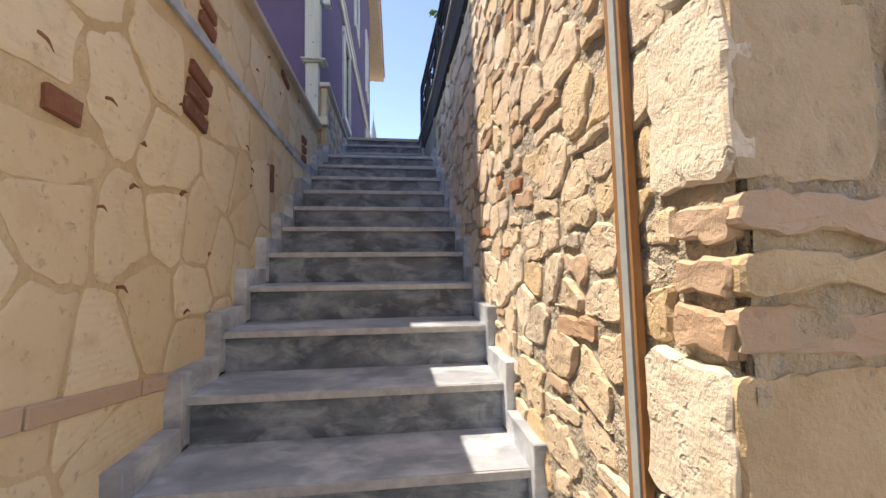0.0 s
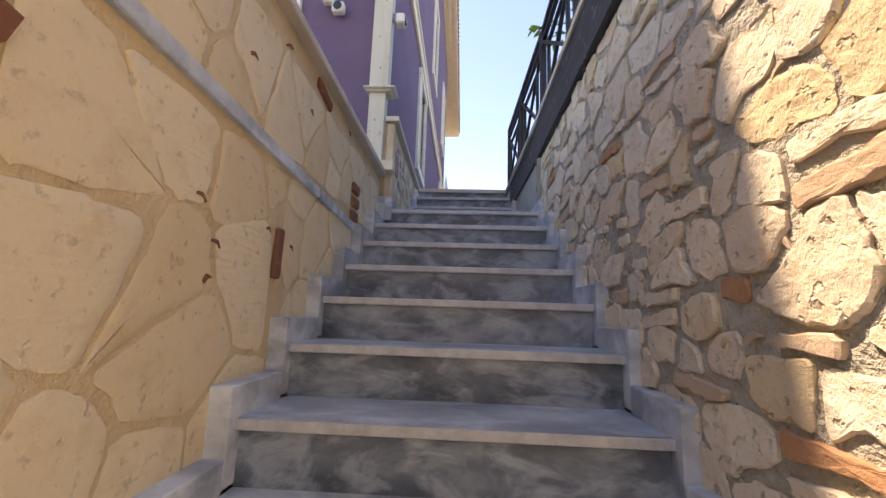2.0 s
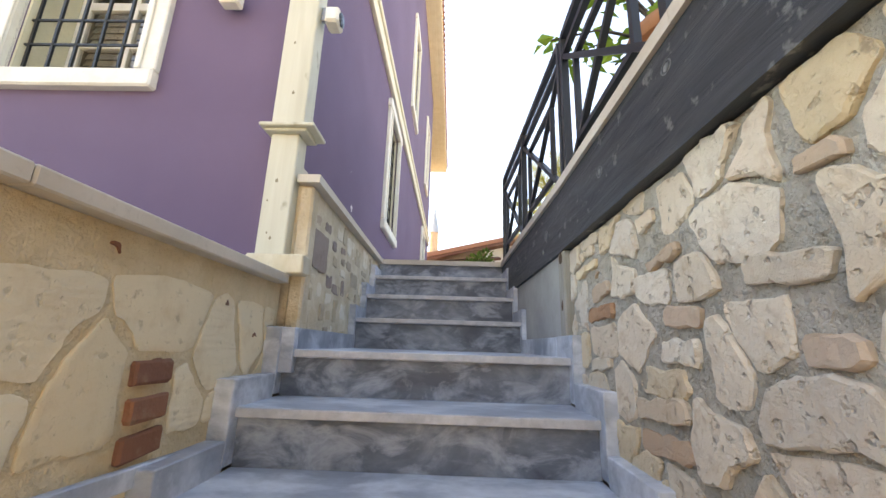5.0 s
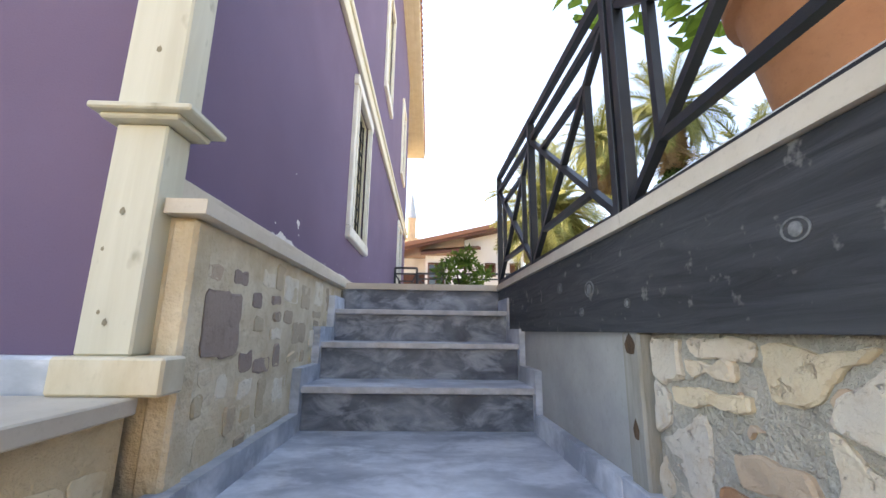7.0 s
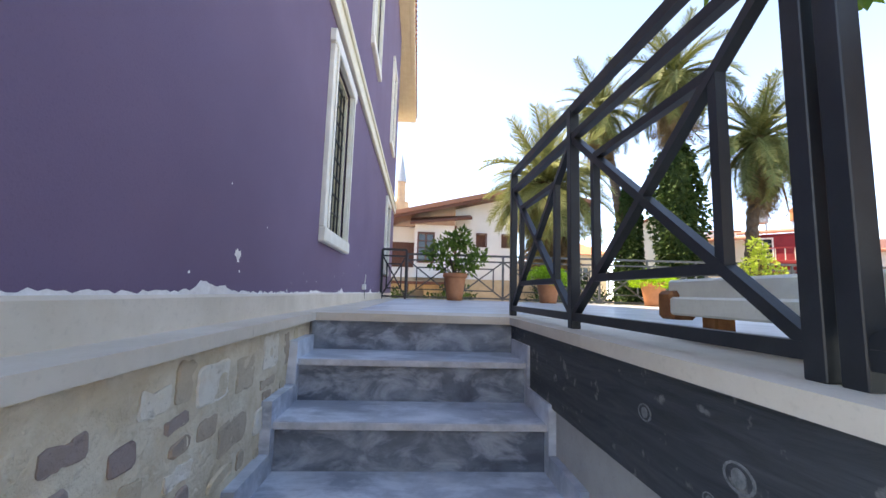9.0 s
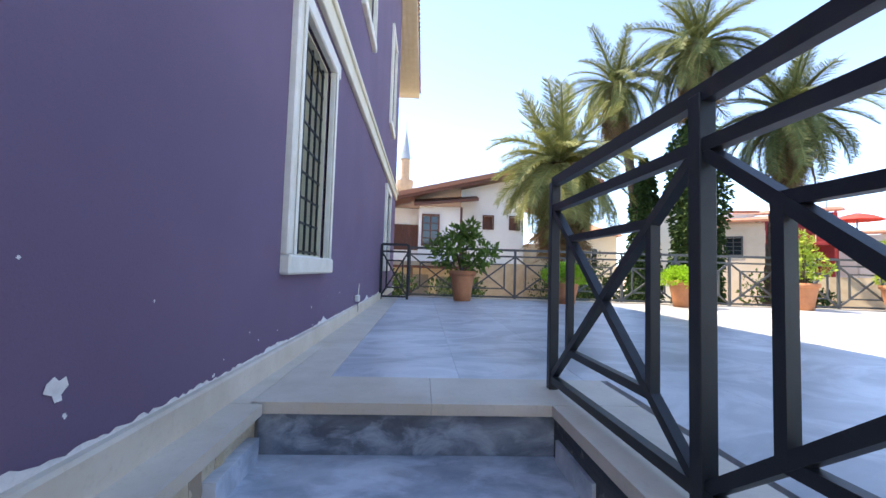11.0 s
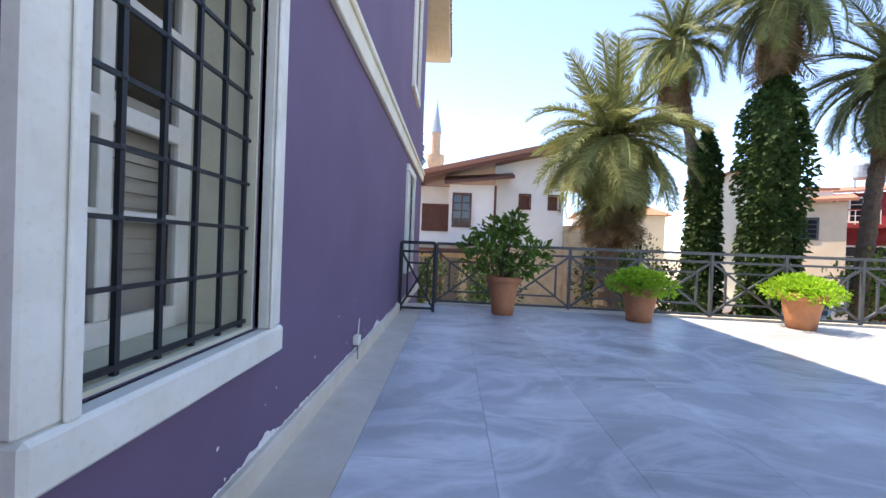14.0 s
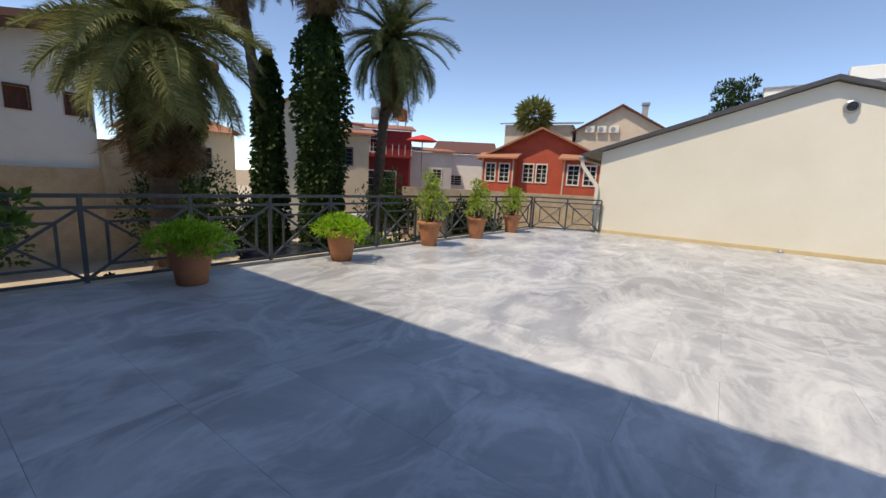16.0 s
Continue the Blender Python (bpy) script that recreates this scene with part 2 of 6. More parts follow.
# dark stained beam: grain and knots
BEAM = mat("slate_painted_timber", 0.55)
_v = coords(BEAM, (8, 0.9, 9))
_g = noise_tex(BEAM, _v, 3.2, 6, 0.6, 0.9)
_s = noise_tex(BEAM, coords(BEAM), 16, 4, 0.6)
_c = ramp(BEAM, [(0.3, (0.016, 0.019, 0.023)), (0.7, (0.06, 0.066, 0.072))], _g)
_c = mix(BEAM, _c, (0.20, 0.20, 0.19), ramp(BEAM, [(0.62, (0, 0, 0)), (0.68, (0.8,) * 3)], _s))
finish(BEAM, _c, _g, 0.8, 0.008)

# aged cream timber of the corner post
POST = mat("aged_cream_timber", 0.6)
_v = coords(POST, (6, 6, 0.5))
_g = noise_tex(POST, _v, 2.5, 5, 0.6, 0.5)
_s = noise_tex(POST, coords(POST, (1, 1, 0.6)), 13, 3, 0.5)
_c = ramp(POST, [(0.3, (0.50, 0.47, 0.36)), (0.7, (0.60, 0.58, 0.47))], _g)
_c = mix(POST, _c, (0.30, 0.27, 0.19), ramp(POST, [(0.63, (0, 0, 0)), (0.72, (0.75,) * 3)], _s))
finish(POST, _c, _g, 0.35, 0.004)

# peeled skirt of the stucco, where the paint has flaked to white
PEEL = mat("flaking_white_paint", 0.85)
_g = noise_tex(PEEL, coords(PEEL), 22, 5, 0.7)
finish(PEEL, ramp(PEEL, [(0.35, (0.60, 0.57, 0.55)), (0.65, (0.76, 0.74, 0.72))], _g), _g, 0.6, 0.004)


def leaf_mat(name, a, b, c):
    m = mat(name, 0.62)
    m.node_tree.nodes["Principled BSDF"].inputs["Specular IOR Level"].default_value = 0.25
    col = ramp(m, [(0, a), (0.5, b), (1, c)], island(m))
    v = noise_tex(m, coords(m), 3.0, 3)
    col = mix(m, col, tuple(0.55 * k for k in a), ramp(m, [(0.45, (0, 0, 0)), (0.75, (0.6,) * 3)], v))
    finish(m, col)
    n, L = m.node_tree.nodes, m.node_tree.links
    tr = n.new("ShaderNodeBsdfTranslucent")
    ms = n.new("ShaderNodeMixShader")
    ms.inputs[0].default_value = 0.3
    L.new(col, tr.inputs["Color"])
    L.new(n["Principled BSDF"].outputs[0], ms.inputs[1])
    L.new(tr.outputs[0], ms.inputs[2])
    L.new(ms.outputs[0], n["Material Output"].inputs["Surface"])
    return m


LEAF_PALM = leaf_mat("palm_leaf", (0.13, 0.16, 0.05), (0.22, 0.24, 0.085), (0.33, 0.33, 0.15))
LEAF_PALM_DARK = leaf_mat("dark_palm_leaf", (0.075, 0.10, 0.03), (0.13, 0.155, 0.055), (0.22, 0.24, 0.10))
LEAF_DRY = leaf_mat("dry_palm_leaf", (0.13, 0.080, 0.038), (0.23, 0.155, 0.075), (0.17, 0.115, 0.058))
LEAF_DARK = leaf_mat("ivy_leaf", (0.018, 0.042, 0.010), (0.035, 0.075, 0.018), (0.065, 0.11, 0.03))
LEAF_MID = leaf_mat("citrus_leaf", (0.06, 0.12, 0.02), (0.10, 0.18, 0.03), (0.16, 0.26, 0.05))
LEAF_BRIGHT = leaf_mat("bright_leaf", (0.14, 0.25, 0.03), (0.20, 0.34, 0.045), (0.28, 0.42, 0.07))
LEAF_LIME = leaf_mat("lime_leaf", (0.22, 0.42, 0.02), (0.30, 0.52, 0.03), (0.38, 0.60, 0.06))
LEAF_YELLOW = leaf_mat("yellow_green_leaf", (0.22, 0.33, 0.035), (0.32, 0.43, 0.06), (0.42, 0.50, 0.10))
ROOF = stone_mat("clay_roof_tile", [(0, (0.36, 0.14, 0.08)), (0.5, (0.44, 0.20, 0.12)), (1, (0.30, 0.13, 0.085))], (0.25, 0.17, 0.12), 0.5, per_island=True, bump=0.4, dist=0.01, scale=5)


# ---- building helpers ----
def link_bm(name, bm, material, smooth=False):
    bmesh.ops.recalc_face_normals(bm, faces=bm.faces)
    me = bpy.data.meshes.new(name)
    bm.to_mesh(me)
    bm.free()
    for one in (material if isinstance(material, (list, tuple)) else [material]):
        me.materials.append(one)
    if smooth:
        for p in me.polygons:
            p.use_smooth = True
    return new(name, me)


def part(name, bm, material, parent, label="", smooth=False):
    ob = link_bm(name, bm, material, smooth)
    ob.parent = parent
    if label:
        ob["label"] = label
    return ob


def thing(name, label, category, m=None, group="", kind=""):
    ob = new(name)
    ob.empty_display_size = 0.1
    if m is not None:
        ob.matrix_world = m
    return tagged(ob, label, category, group, kind)


def box(bm, x0, x1, y0, y1, z0, z1, bevel=0.0, m=None):
    vs = [bm.verts.new((x, y, z)) for x in (x0, x1) for y in (y0, y1) for z in (z0, z1)]
    fs = [bm.faces.new([vs[i] for i in q]) for q in ((0, 1, 3, 2), (4, 6, 7, 5), (0, 4, 5, 1), (2, 3, 7, 6), (0, 2, 6, 4), (1, 5, 7, 3))]
    if bevel:
        es = {e for f in fs for e in f.edges}
        out = bmesh.ops.bevel(bm, geom=list(es), offset=bevel, segments=1, affect="EDGES", clamp_overlap=True)
        vs = list({v for f in out["faces"] for v in f.verts} | {v for v in vs if v.is_valid})
    if m is not None:
        bmesh.ops.transform(bm, matrix=m, verts=[v for v in vs if v.is_valid])
    return vs


def boxed(x0, x1, y0, y1, z0, z1, bevel=0.0):
    bm = bmesh.new()
    box(bm, x0, x1, y0, y1, z0, z1, bevel)
    return bm


def prism(points, z0, z1):
    """A solid over a plan outline."""
    bm = bmesh.new()
    lo = [bm.verts.new((x, y, z0)) for x, y in points]
    hi = [bm.verts.new((x, y, z1)) for x, y in points]
    n = len(points)
    bm.faces.new(lo[::-1])
    bm.faces.new(hi)
    for i in range(n):
        bm.faces.new((lo[i], lo[(i + 1) % n], hi[(i + 1) % n], hi[i]))
    return bm


def bar(bm, a, b, w, d=None):
    """A square bar from a to b."""
    a, b = Vector(a), Vector(b)
    d = d or w
    z = (b - a).normalized()
    x = z.cross(Vector((0, 1, 0))) if abs(z.y) < 0.9 else z.cross(Vector((1, 0, 0)))
    x.normalize()
    y = z.cross(x)
    ring = []
    for p in (a, b):
        ring.append([bm.verts.new(p + x * (sx * w / 2) + y * (sy * d / 2)) for sx, sy in ((-1, -1), (1, -1), (1, 1), (-1, 1))])
    bm.faces.new(ring[0][::-1])
    bm.faces.new(ring[1])
    for i in range(4):
        bm.faces.new((ring[0][i], ring[0][(i + 1) % 4], ring[1][(i + 1) % 4], ring[1][i]))


def barred(a, b, w, d=None):
    bm = bmesh.new()
    bar(bm, a, b, w, d)
    return bm


def lathe(profile, n=24):
    """A turned body from (radius, z) pairs."""
    bm = bmesh.new()
    rings = [[bm.verts.new((r * math.cos(2 * math.pi * i / n), r * math.sin(2 * math.pi * i / n), z)) for i in range(n)] for r, z in profile]
    for a, b in zip(rings, rings[1:]):
        for i in range(n):
            bm.faces.new((a[i], a[(i + 1) % n], b[(i + 1) % n], b[i]))
    bm.faces.new(rings[0][::-1])
    bm.faces.new(rings[-1])
    return bm


def pierced(u0, u1, z0, z1, thick, holes):
    """A wall in local x (along), y (inward), z, with openings cut right through."""
    us = sorted({u0, u1, *[h[0] for h in holes], *[h[1] for h in holes]})
    zs = sorted({z0, z1, *[h[2] for h in holes], *[h[3] for h in holes]})
    def solid(i, j):
        if not (0 <= i < len(us) - 1 and 0 <= j < len(zs) - 1):
            return False
        cu, cz = (us[i] + us[i + 1]) / 2, (zs[j] + zs[j + 1]) / 2
        return not any(h[0] < cu < h[1] and h[2] < cz < h[3] for h in holes)
    bm = bmesh.new()
    def quad(*ps):
        bm.faces.new([bm.verts.new(p) for p in ps])
    for i in range(len(us) - 1):
        for j in range(len(zs) - 1):
            if not solid(i, j):
                continue
            a, b, c, d = us[i], us[i + 1], zs[j], zs[j + 1]
            quad((a, 0, c), (b, 0, c), (b, 0, d), (a, 0, d))
            quad((b, thick, c), (a, thick, c), (a, thick, d), (b, thick, d))
            if not solid(i - 1, j):
                quad((a, thick, c), (a, 0, c), (a, 0, d), (a, thick, d))
            if not solid(i + 1, j):
                quad((b, 0, c), (b, thick, c), (b, thick, d), (b, 0, d))
            if not solid(i, j - 1):
                quad((a, thick, c), (b, thick, c), (b, 0, c), (a, 0, c))
            if not solid(i, j + 1):
                quad((a, 0, d), (b, 0, d), (b, thick, d), (a, thick, d))
    bmesh.ops.remove_doubles(bm, verts=bm.verts, dist=0.0005)
    return bm


# ---- stones laid into a wall face ----
def cell_outline(seeds, i, bounds, aspect):
    """The patch of wall nearest to seed i, cut out of bounds."""
    poly = list(bounds)
    cx, cy = seeds[i]
    near = sorted(range(len(seeds)), key=lambda k: (seeds[k][0] - cx) ** 2 + ((seeds[k][1] - cy) * aspect) ** 2)[1:22]
    for k in near:
        qx, qy = seeds[k]
        nx, ny = qx - cx, (qy - cy) * aspect * aspect
        c = (nx * (qx + cx) + ny * (qy + cy)) / 2
        out = []
        for a, b in zip(poly, poly[1:] + poly[:1]):
            da, db = nx * a[0] + ny * a[1] - c, nx * b[0] + ny * b[1] - c
            if da <= 0:
                out.append(a)
            if da * db < 0:
                s = da / (da - db)
                out.append((a[0] + s * (b[0] - a[0]), a[1] + s * (b[1] - a[1])))
        poly = out
        if len(poly) < 3:
            return []
    return poly


def clip_beside(poly, seed, t, margin):
    """Cut an outline back from a rectangular patch (x, z, w, h), on the side that leaves more of it."""
    if max(p[0] for p in poly) < t[0] - t[2] / 2 - margin or min(p[0] for p in poly) > t[0] + t[2] / 2 + margin or max(p[1] for p in poly) < t[1] - t[3] / 2 - margin or min(p[1] for p in poly) > t[1] + t[3] / 2 + margin:
        return poly
    best, most = [], 0.0
    for axis in (0, 1):
        if abs(seed[axis] - t[axis]) <= t[2 + axis] / 2:
            continue
        sign = 1 if seed[axis] > t[axis] else -1
        edge = t[axis] + sign * (t[2 + axis] / 2 + margin)
        out = []
        for a, b in zip(poly, poly[1:] + poly[:1]):
            da, db = sign * (a[axis] - edge), sign * (b[axis] - edge)
            if da >= 0:
                out.append(a)
            if da * db < 0:
                s = da / (da - db)
                out.append((a[0] + s * (b[0] - a[0]), a[1] + s * (b[1] - a[1])))
        if len(out) >= 3:
            size = abs(sum(p[0] * q[1] - q[0] * p[1] for p, q in zip(out, out[1:] + out[:1])))
            if size > most:
                best, most = out, size
    return best


def rounded_outline(poly, gap, rounds, rng, wobble):
    """Pull an outline in by the joint's half width, wobble and round it."""
    n = len(poly)
    mx, my = sum(p[0] for p in poly) / n, sum(p[1] for p in poly) / n
    pts = []
    for p in poly:
        dx, dy = p[0] - mx, p[1] - my
        d = math.hypot(dx, dy)
        if d < 1e-6:
            continue
        k = max(0.3, 1 - gap * 1.25 / d)
        pts.append((mx + dx * k, my + dy * k))
    # drop corners that lie too close together
    keep = []
    for p in pts:
        if not keep or math.hypot(p[0] - keep[-1][0], p[1] - keep[-1][1]) > 0.018:
            keep.append(p)
    pts = keep
    mid = []
    for a, b in zip(pts, pts[1:] + pts[:1]):
        mid.append(a)
        if math.hypot(a[0] - b[0], a[1] - b[1]) > 0.09:
            mid.append(((a[0] + b[0]) / 2 + rng.uniform(-wobble, wobble), (a[1] + b[1]) / 2 + rng.uniform(-wobble, wobble)))
    pts = mid
    for _ in range(rounds):
        nxt = []
        for a, b in zip(pts, pts[1:] + pts[:1]):
            nxt += [(a[0] * 0.84 + b[0] * 0.16, a[1] * 0.84 + b[1] * 0.16), (a[0] * 0.16 + b[0] * 0.84, a[1] * 0.16 + b[1] * 0.84)]
        pts = nxt
    if rounds > 1:
        off = rng.uniform(0, 90)
        pts = [(p[0] + 0.010 * noise.noise((p[0] * 30, p[1] * 30, off)) + rng.uniform(-0.002, 0.002), p[1] + 0.010 * noise.noise((p[0] * 30, p[1] * 30, off + 40)) + rng.uniform(-0.002, 0.002)) for p in pts]
    return pts


def stone_mesh(pts, depth, lip, rough, rng, facets=False):
    """A stone face in local (x, z), standing out towards -y from y = 0: broken sides, a chipped rim and an uneven, nearly flat top."""
    n = len(pts)
    mx, my = sum(p[0] for p in pts) / n, sum(p[1] for p in pts) / n
    size = sum(math.hypot(p[0] - mx, p[1] - my) for p in pts) / n
    tilt_x, tilt_z = rng.uniform(-1, 1) * rough * 0.9 / size, rng.uniform(-1, 1) * rough * 0.9 / size
    off = rng.uniform(0, 50)
    verts, faces = [], []
    def relief(x, z):
        return rough * (1.1 * noise.noise((x * 13 + off, z * 13, off)) + 0.8 * noise.noise((x * 34, z * 34 + off, off))) + (x - mx) * tilt_x + (z - my) * tilt_z
    for p in pts:
        verts.append((p[0], 0.015, p[1]))
    for p in pts:
        verts.append((p[0], -(depth * 0.82 + rng.uniform(-0.5, 0.2) * rough), p[1]))
    for k in (0, 0.78, 0.45):
        for p in pts:
            dx, dz = p[0] - mx, p[1] - my
            r = max(math.hypot(dx, dz), 1e-4)
            s = max(0.6, 1 - lip * rng.uniform(0.8, 1.2) / r) if not k else k
            x, z = mx + dx * s, my + dz * s
            verts.append((x, -(depth + relief(x, z)), z))
    verts.append((mx, -(depth + relief(mx, my)), my))
    for ring in range(4):
        a, b = ring * n, (ring + 1) * n
        for i in range(n):
            j = (i + 1) % n
            faces.append((a + i, a + j, b + j, b + i))
    for i in range(n):
        faces.append((4 * n + i, 4 * n + (i + 1) % n, 5 * n))
    me = bpy.data.meshes.new("stone")
    me.from_pydata(verts, [], faces)
    for i, p in enumerate(me.polygons):
        p.use_smooth = i >= 2 * n and not facets
    return me


def inside(poly, x, z):
    hit = False
    for (x0, z0), (x1, z1) in zip(poly, poly[1:] + poly[:1]):
        if (z0 > z) != (z1 > z) and x < x0 + (z - z0) * (x1 - x0) / (z1 - z0):
            hit = not hit
    return hit


def scatter(bounds, size, aspect, rng, taken=(), tries=30):
    """Seeds over an outline at about one spacing, larger and smaller mixed, keeping clear of what is taken."""
    xs, zs = [p[0] for p in bounds], [p[1] for p in bounds]
    pts = []
    area = (max(xs) - min(xs)) * (max(zs) - min(zs))
    for _ in range(int(area / (size * size / aspect) * tries)):
        x, z = rng.uniform(min(xs), max(xs)), rng.uniform(min(zs), max(zs))
        r = size * rng.choice((0.42, 0.6, 0.8, 1.0, 1.2))
        if any((x - q[0]) ** 2 + ((z - q[1]) * aspect) ** 2 < (r * 0.5 + q[2] * 0.5) ** 2 for q in pts):
            continue
        if any(abs(x - t[0]) < t[2] / 2 + 0.035 and abs(z - t[1]) < t[3] / 2 + 0.035 for t in taken):
            continue
        pts.append((x, z, r))
    return [(p[0], p[1]) for p in pts]


def lay_stones(owner, m, bounds, size, aspect, gap, depth, lip, rough, material, seed, wobble=0.012, rounds=1, taken=(), skip=None, other=None, share=0.0):
    """Lay one stone to each patch of a wall face; m takes local (x, -out, z) to the world."""
    rng = random.Random(seed)
    seeds = scatter(bounds, size, aspect, rng, taken)
    n_real = len(seeds)
    for i in range(n_real):
        poly = cell_outline(seeds, i, bounds, aspect)
        for t in taken:
            if len(poly) >= 3:
                poly = clip_beside(poly, seeds[i], t, 0.004)
        if len(poly) < 3:
            continue
        area = abs(sum(a[0] * b[1] - b[0] * a[1] for a, b in zip(poly, poly[1:] + poly[:1]))) / 2
        if area < 0.0014 or (skip and skip(*seeds[i])):
            continue
        pts = rounded_outline(poly, gap * rng.uniform(0.7, 1.5), rounds, rng, wobble)
        if len(pts) < 4:
            continue
        me = stone_mesh(pts, depth * rng.uniform(0.6, 1.25), lip, rough, rng, facets=rough > 0.003)
        wide_, high_ = max(p[0] for p in pts) - min(p[0] for p in pts), max(p[1] for p in pts) - min(p[1] for p in pts)
        pick = other if other and high_ < 0.085 and rng.random() < share else material
        me.materials.append(pick)
        ob = new("stone", me)
        ob.parent = owner
        ob.matrix_world = m


def mortar_coat(owner, m, bounds, base, amp, step, material, seed, keep):
    """Trowelled mortar between the stones: a lumpy skin over a wall face."""
    u0, u1, z0, z1 = bounds
    nu, nz = int((u1 - u0) / step), int((z1 - z0) / step)
    verts, faces, at = [], [], {}
    def vert(i, j):
        if (i, j) not in at:
            u, z = u0 + (u1 - u0) * i / nu, z0 + (z1 - z0) * j / nz
            n_ = 0.55 * noise.noise((u * 9, z * 9, seed)) + 0.35 * noise.noise((u * 27, z * 27, seed + 5)) + 0.25 * noise.noise((u * 70, z * 70, seed + 9))
            at[(i, j)] = len(verts)
            verts.append((u, -(base + amp * max(-1.0, min(1.0, 1.4 * n_))), z))
        return at[(i, j)]
    for i in range(nu):
        for j in range(nz):
            if keep(u0 + (u1 - u0) * (i + 0.5) / nu, z0 + (z1 - z0) * (j + 0.5) / nz):
                faces.append((vert(i, j), vert(i + 1, j), vert(i + 1, j + 1), vert(i, j + 1)))
    me = bpy.data.meshes.new("mortar")
    me.from_pydata(verts, [], faces)
    me.materials.append(material)
    ob = new("mortar", me)
    ob.parent = owner
    ob.matrix_world = m
    return ob


def lay_piece(owner, m, u, z, w_, h_, depth, rough, material, rng, slant=0.0, gap=0.003, wobble=0.008):
    """One squared, broken-edged piece (block, brick or slab) centred at (u, z) on a wall face."""
    n_ = max(1, int(w_ / 0.07))
    poly = [(-w_ / 2 + w_ * k / n_, -h_ / 2 + rng.uniform(-0.5, 0.5) * wobble) for k in range(n_ + 1)]
    poly += [(w_ / 2 - w_ * k / n_, h_ / 2 + rng.uniform(-0.5, 0.5) * wobble) for k in range(n_ + 1)]
    pts = rounded_outline(poly, gap, 2, rng, wobble * 0.5)
    if len(pts) < 4:
        return None
    me = stone_mesh(pts, depth, 0.006, rough, rng, facets=True)
    me.materials.append(material)
    ob = new("stone", me)
    ob.parent = owner
    ob.matrix_world = m @ pose(u, 0, z, 0, slant, 0)
    return ob


def lay_slivers(owner, m, bounds, n, material, seed, keep):
    """Broken tile slivers pressed into the joints."""
    rng = random.Random(seed)
    for _ in range(n):
        u, z = rng.uniform(bounds[0], bounds[1]), rng.uniform(bounds[2], bounds[3])
        if not keep(u, z):
            continue
        w_, h_ = rng.uniform(0.03, 0.06), rng.uniform(0.008, 0.015)
        pts = rounded_outline([(-w_ / 2, -h_ / 2), (0, -h_ / 2 + 0.008), (w_ / 2, -h_ / 2), (w_ / 2, h_ / 2), (0, h_ / 2 + 0.010), (-w_ / 2, h_ / 2)], 0.001, 1, rng, 0.002)
        if len(pts) < 4:
            continue
        me = stone_mesh(pts, 0.006, 0.002, 0.001, rng)
        me.materials.append(material)
        ob = new("tile_sliver", me)
        ob.parent = owner
        ob.matrix_world = m @ pose(u, 0, z, 0, rng.uniform(-35, 35), 0)

# ---- plan ----
RUN, RISE = 0.2888, 0.174
TOP = 3.348            # terrace level
GROUND_Z = -0.022
def nose(k):
    return 1.41 + RUN * k, 1.022 + RISE * k
UPPER = [(4.99, 2.78), (5.27, 2.968), (5.55, 3.156), (5.842, TOP)]
def well_left(y):
    return -0.808 - 0.008 * (y - 4.0)
def well_right(y):
    return 0.318 - 0.022 * (y - 4.1)
def rail_y(x):
    return 11.5 - 0.07 * x

ground = tagged(link_bm("ground", prism([(-3000, -3000), (3000, -3000), (3000, 3000), (-3000, 3000)], -1.0, GROUND_Z), GROUND), "dry tan earth around the houses", "ground", kind="structure")
# Unseen pale wall, added behind the start to bounce sunlight onto the shaded stairs.
bounce_wall = tagged(link_bm("wall_bounce", boxed(-9, 9, -6.3, -6.0, GROUND_Z, 7.5), PLASTER_CREAM), "plain cream wall added out of view to bounce sunlight into the stairs", "wall", kind="structure")
pavement = tagged(link_bm("pavement", boxed(-3.5, 4.5, -5.0, 0.0, -0.2, GROUND_Z + 0.006), PAVING), "grey paved street at the foot of the stairs", "pavement", kind="structure")

# ---- staircase ----
stairs = thing("staircase", "grey veined marble staircase between two stone walls", "stairs", kind="structure")
bm = bmesh.new()
for k in range(-5, 10):
    y, z = nose(k)
    box(bm, -0.86, 0.33, y + 0.04, 5.0, z - RISE, z - 0.031)
part("stair_core", bm, CONCRETE, stairs)
for k in range(-5, 10):
    y, z = nose(k)
    back = nose(k + 1)[0] + 0.021 if k < 9 else UPPER[0][0] + 0.021
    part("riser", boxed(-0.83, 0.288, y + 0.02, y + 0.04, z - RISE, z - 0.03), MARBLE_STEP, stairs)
    if k < 9:
        td = part("tread", boxed(-0.832, 0.290, y + 0.006, back, z - 0.03, z), MARBLE_TREAD, stairs)
        part("nosing", boxed(-0.832, 0.290, y - 0.002, y + 0.0055, z - 0.029, z - 0.0015, 0.002), NOSING, td, "pale worn nosing edge")
    for side, x0, x1 in (("l", -0.90, -0.83), ("r", 0.288, 0.352)):
        e = nose(k + 1)[0] - 0.035 if k < 9 else 4.055
        if side == "r" and k == 9:
            e = 4.2
        part("skirting", boxed(x0, x1, y - 0.035, e, z - RISE * 0.95, z + 0.085, 0.003), MARBLE_TREAD, stairs)
y9 = nose(9)[0]
part("skirting", boxed(-0.899, -0.779, 3.99, 4.045, 2.50, 2.6715, 0.003), MARBLE_TREAD, stairs)
part("landing_slab", prism([(-0.832, y9), (0.29, y9), (0.29, 4.2), (well_right(5.02), 5.02), (well_left(5.02), 5.02), (well_left(4.05), 4.05), (-0.832, 4.05)], 2.558, 2.588), MARBLE_TREAD, stairs)
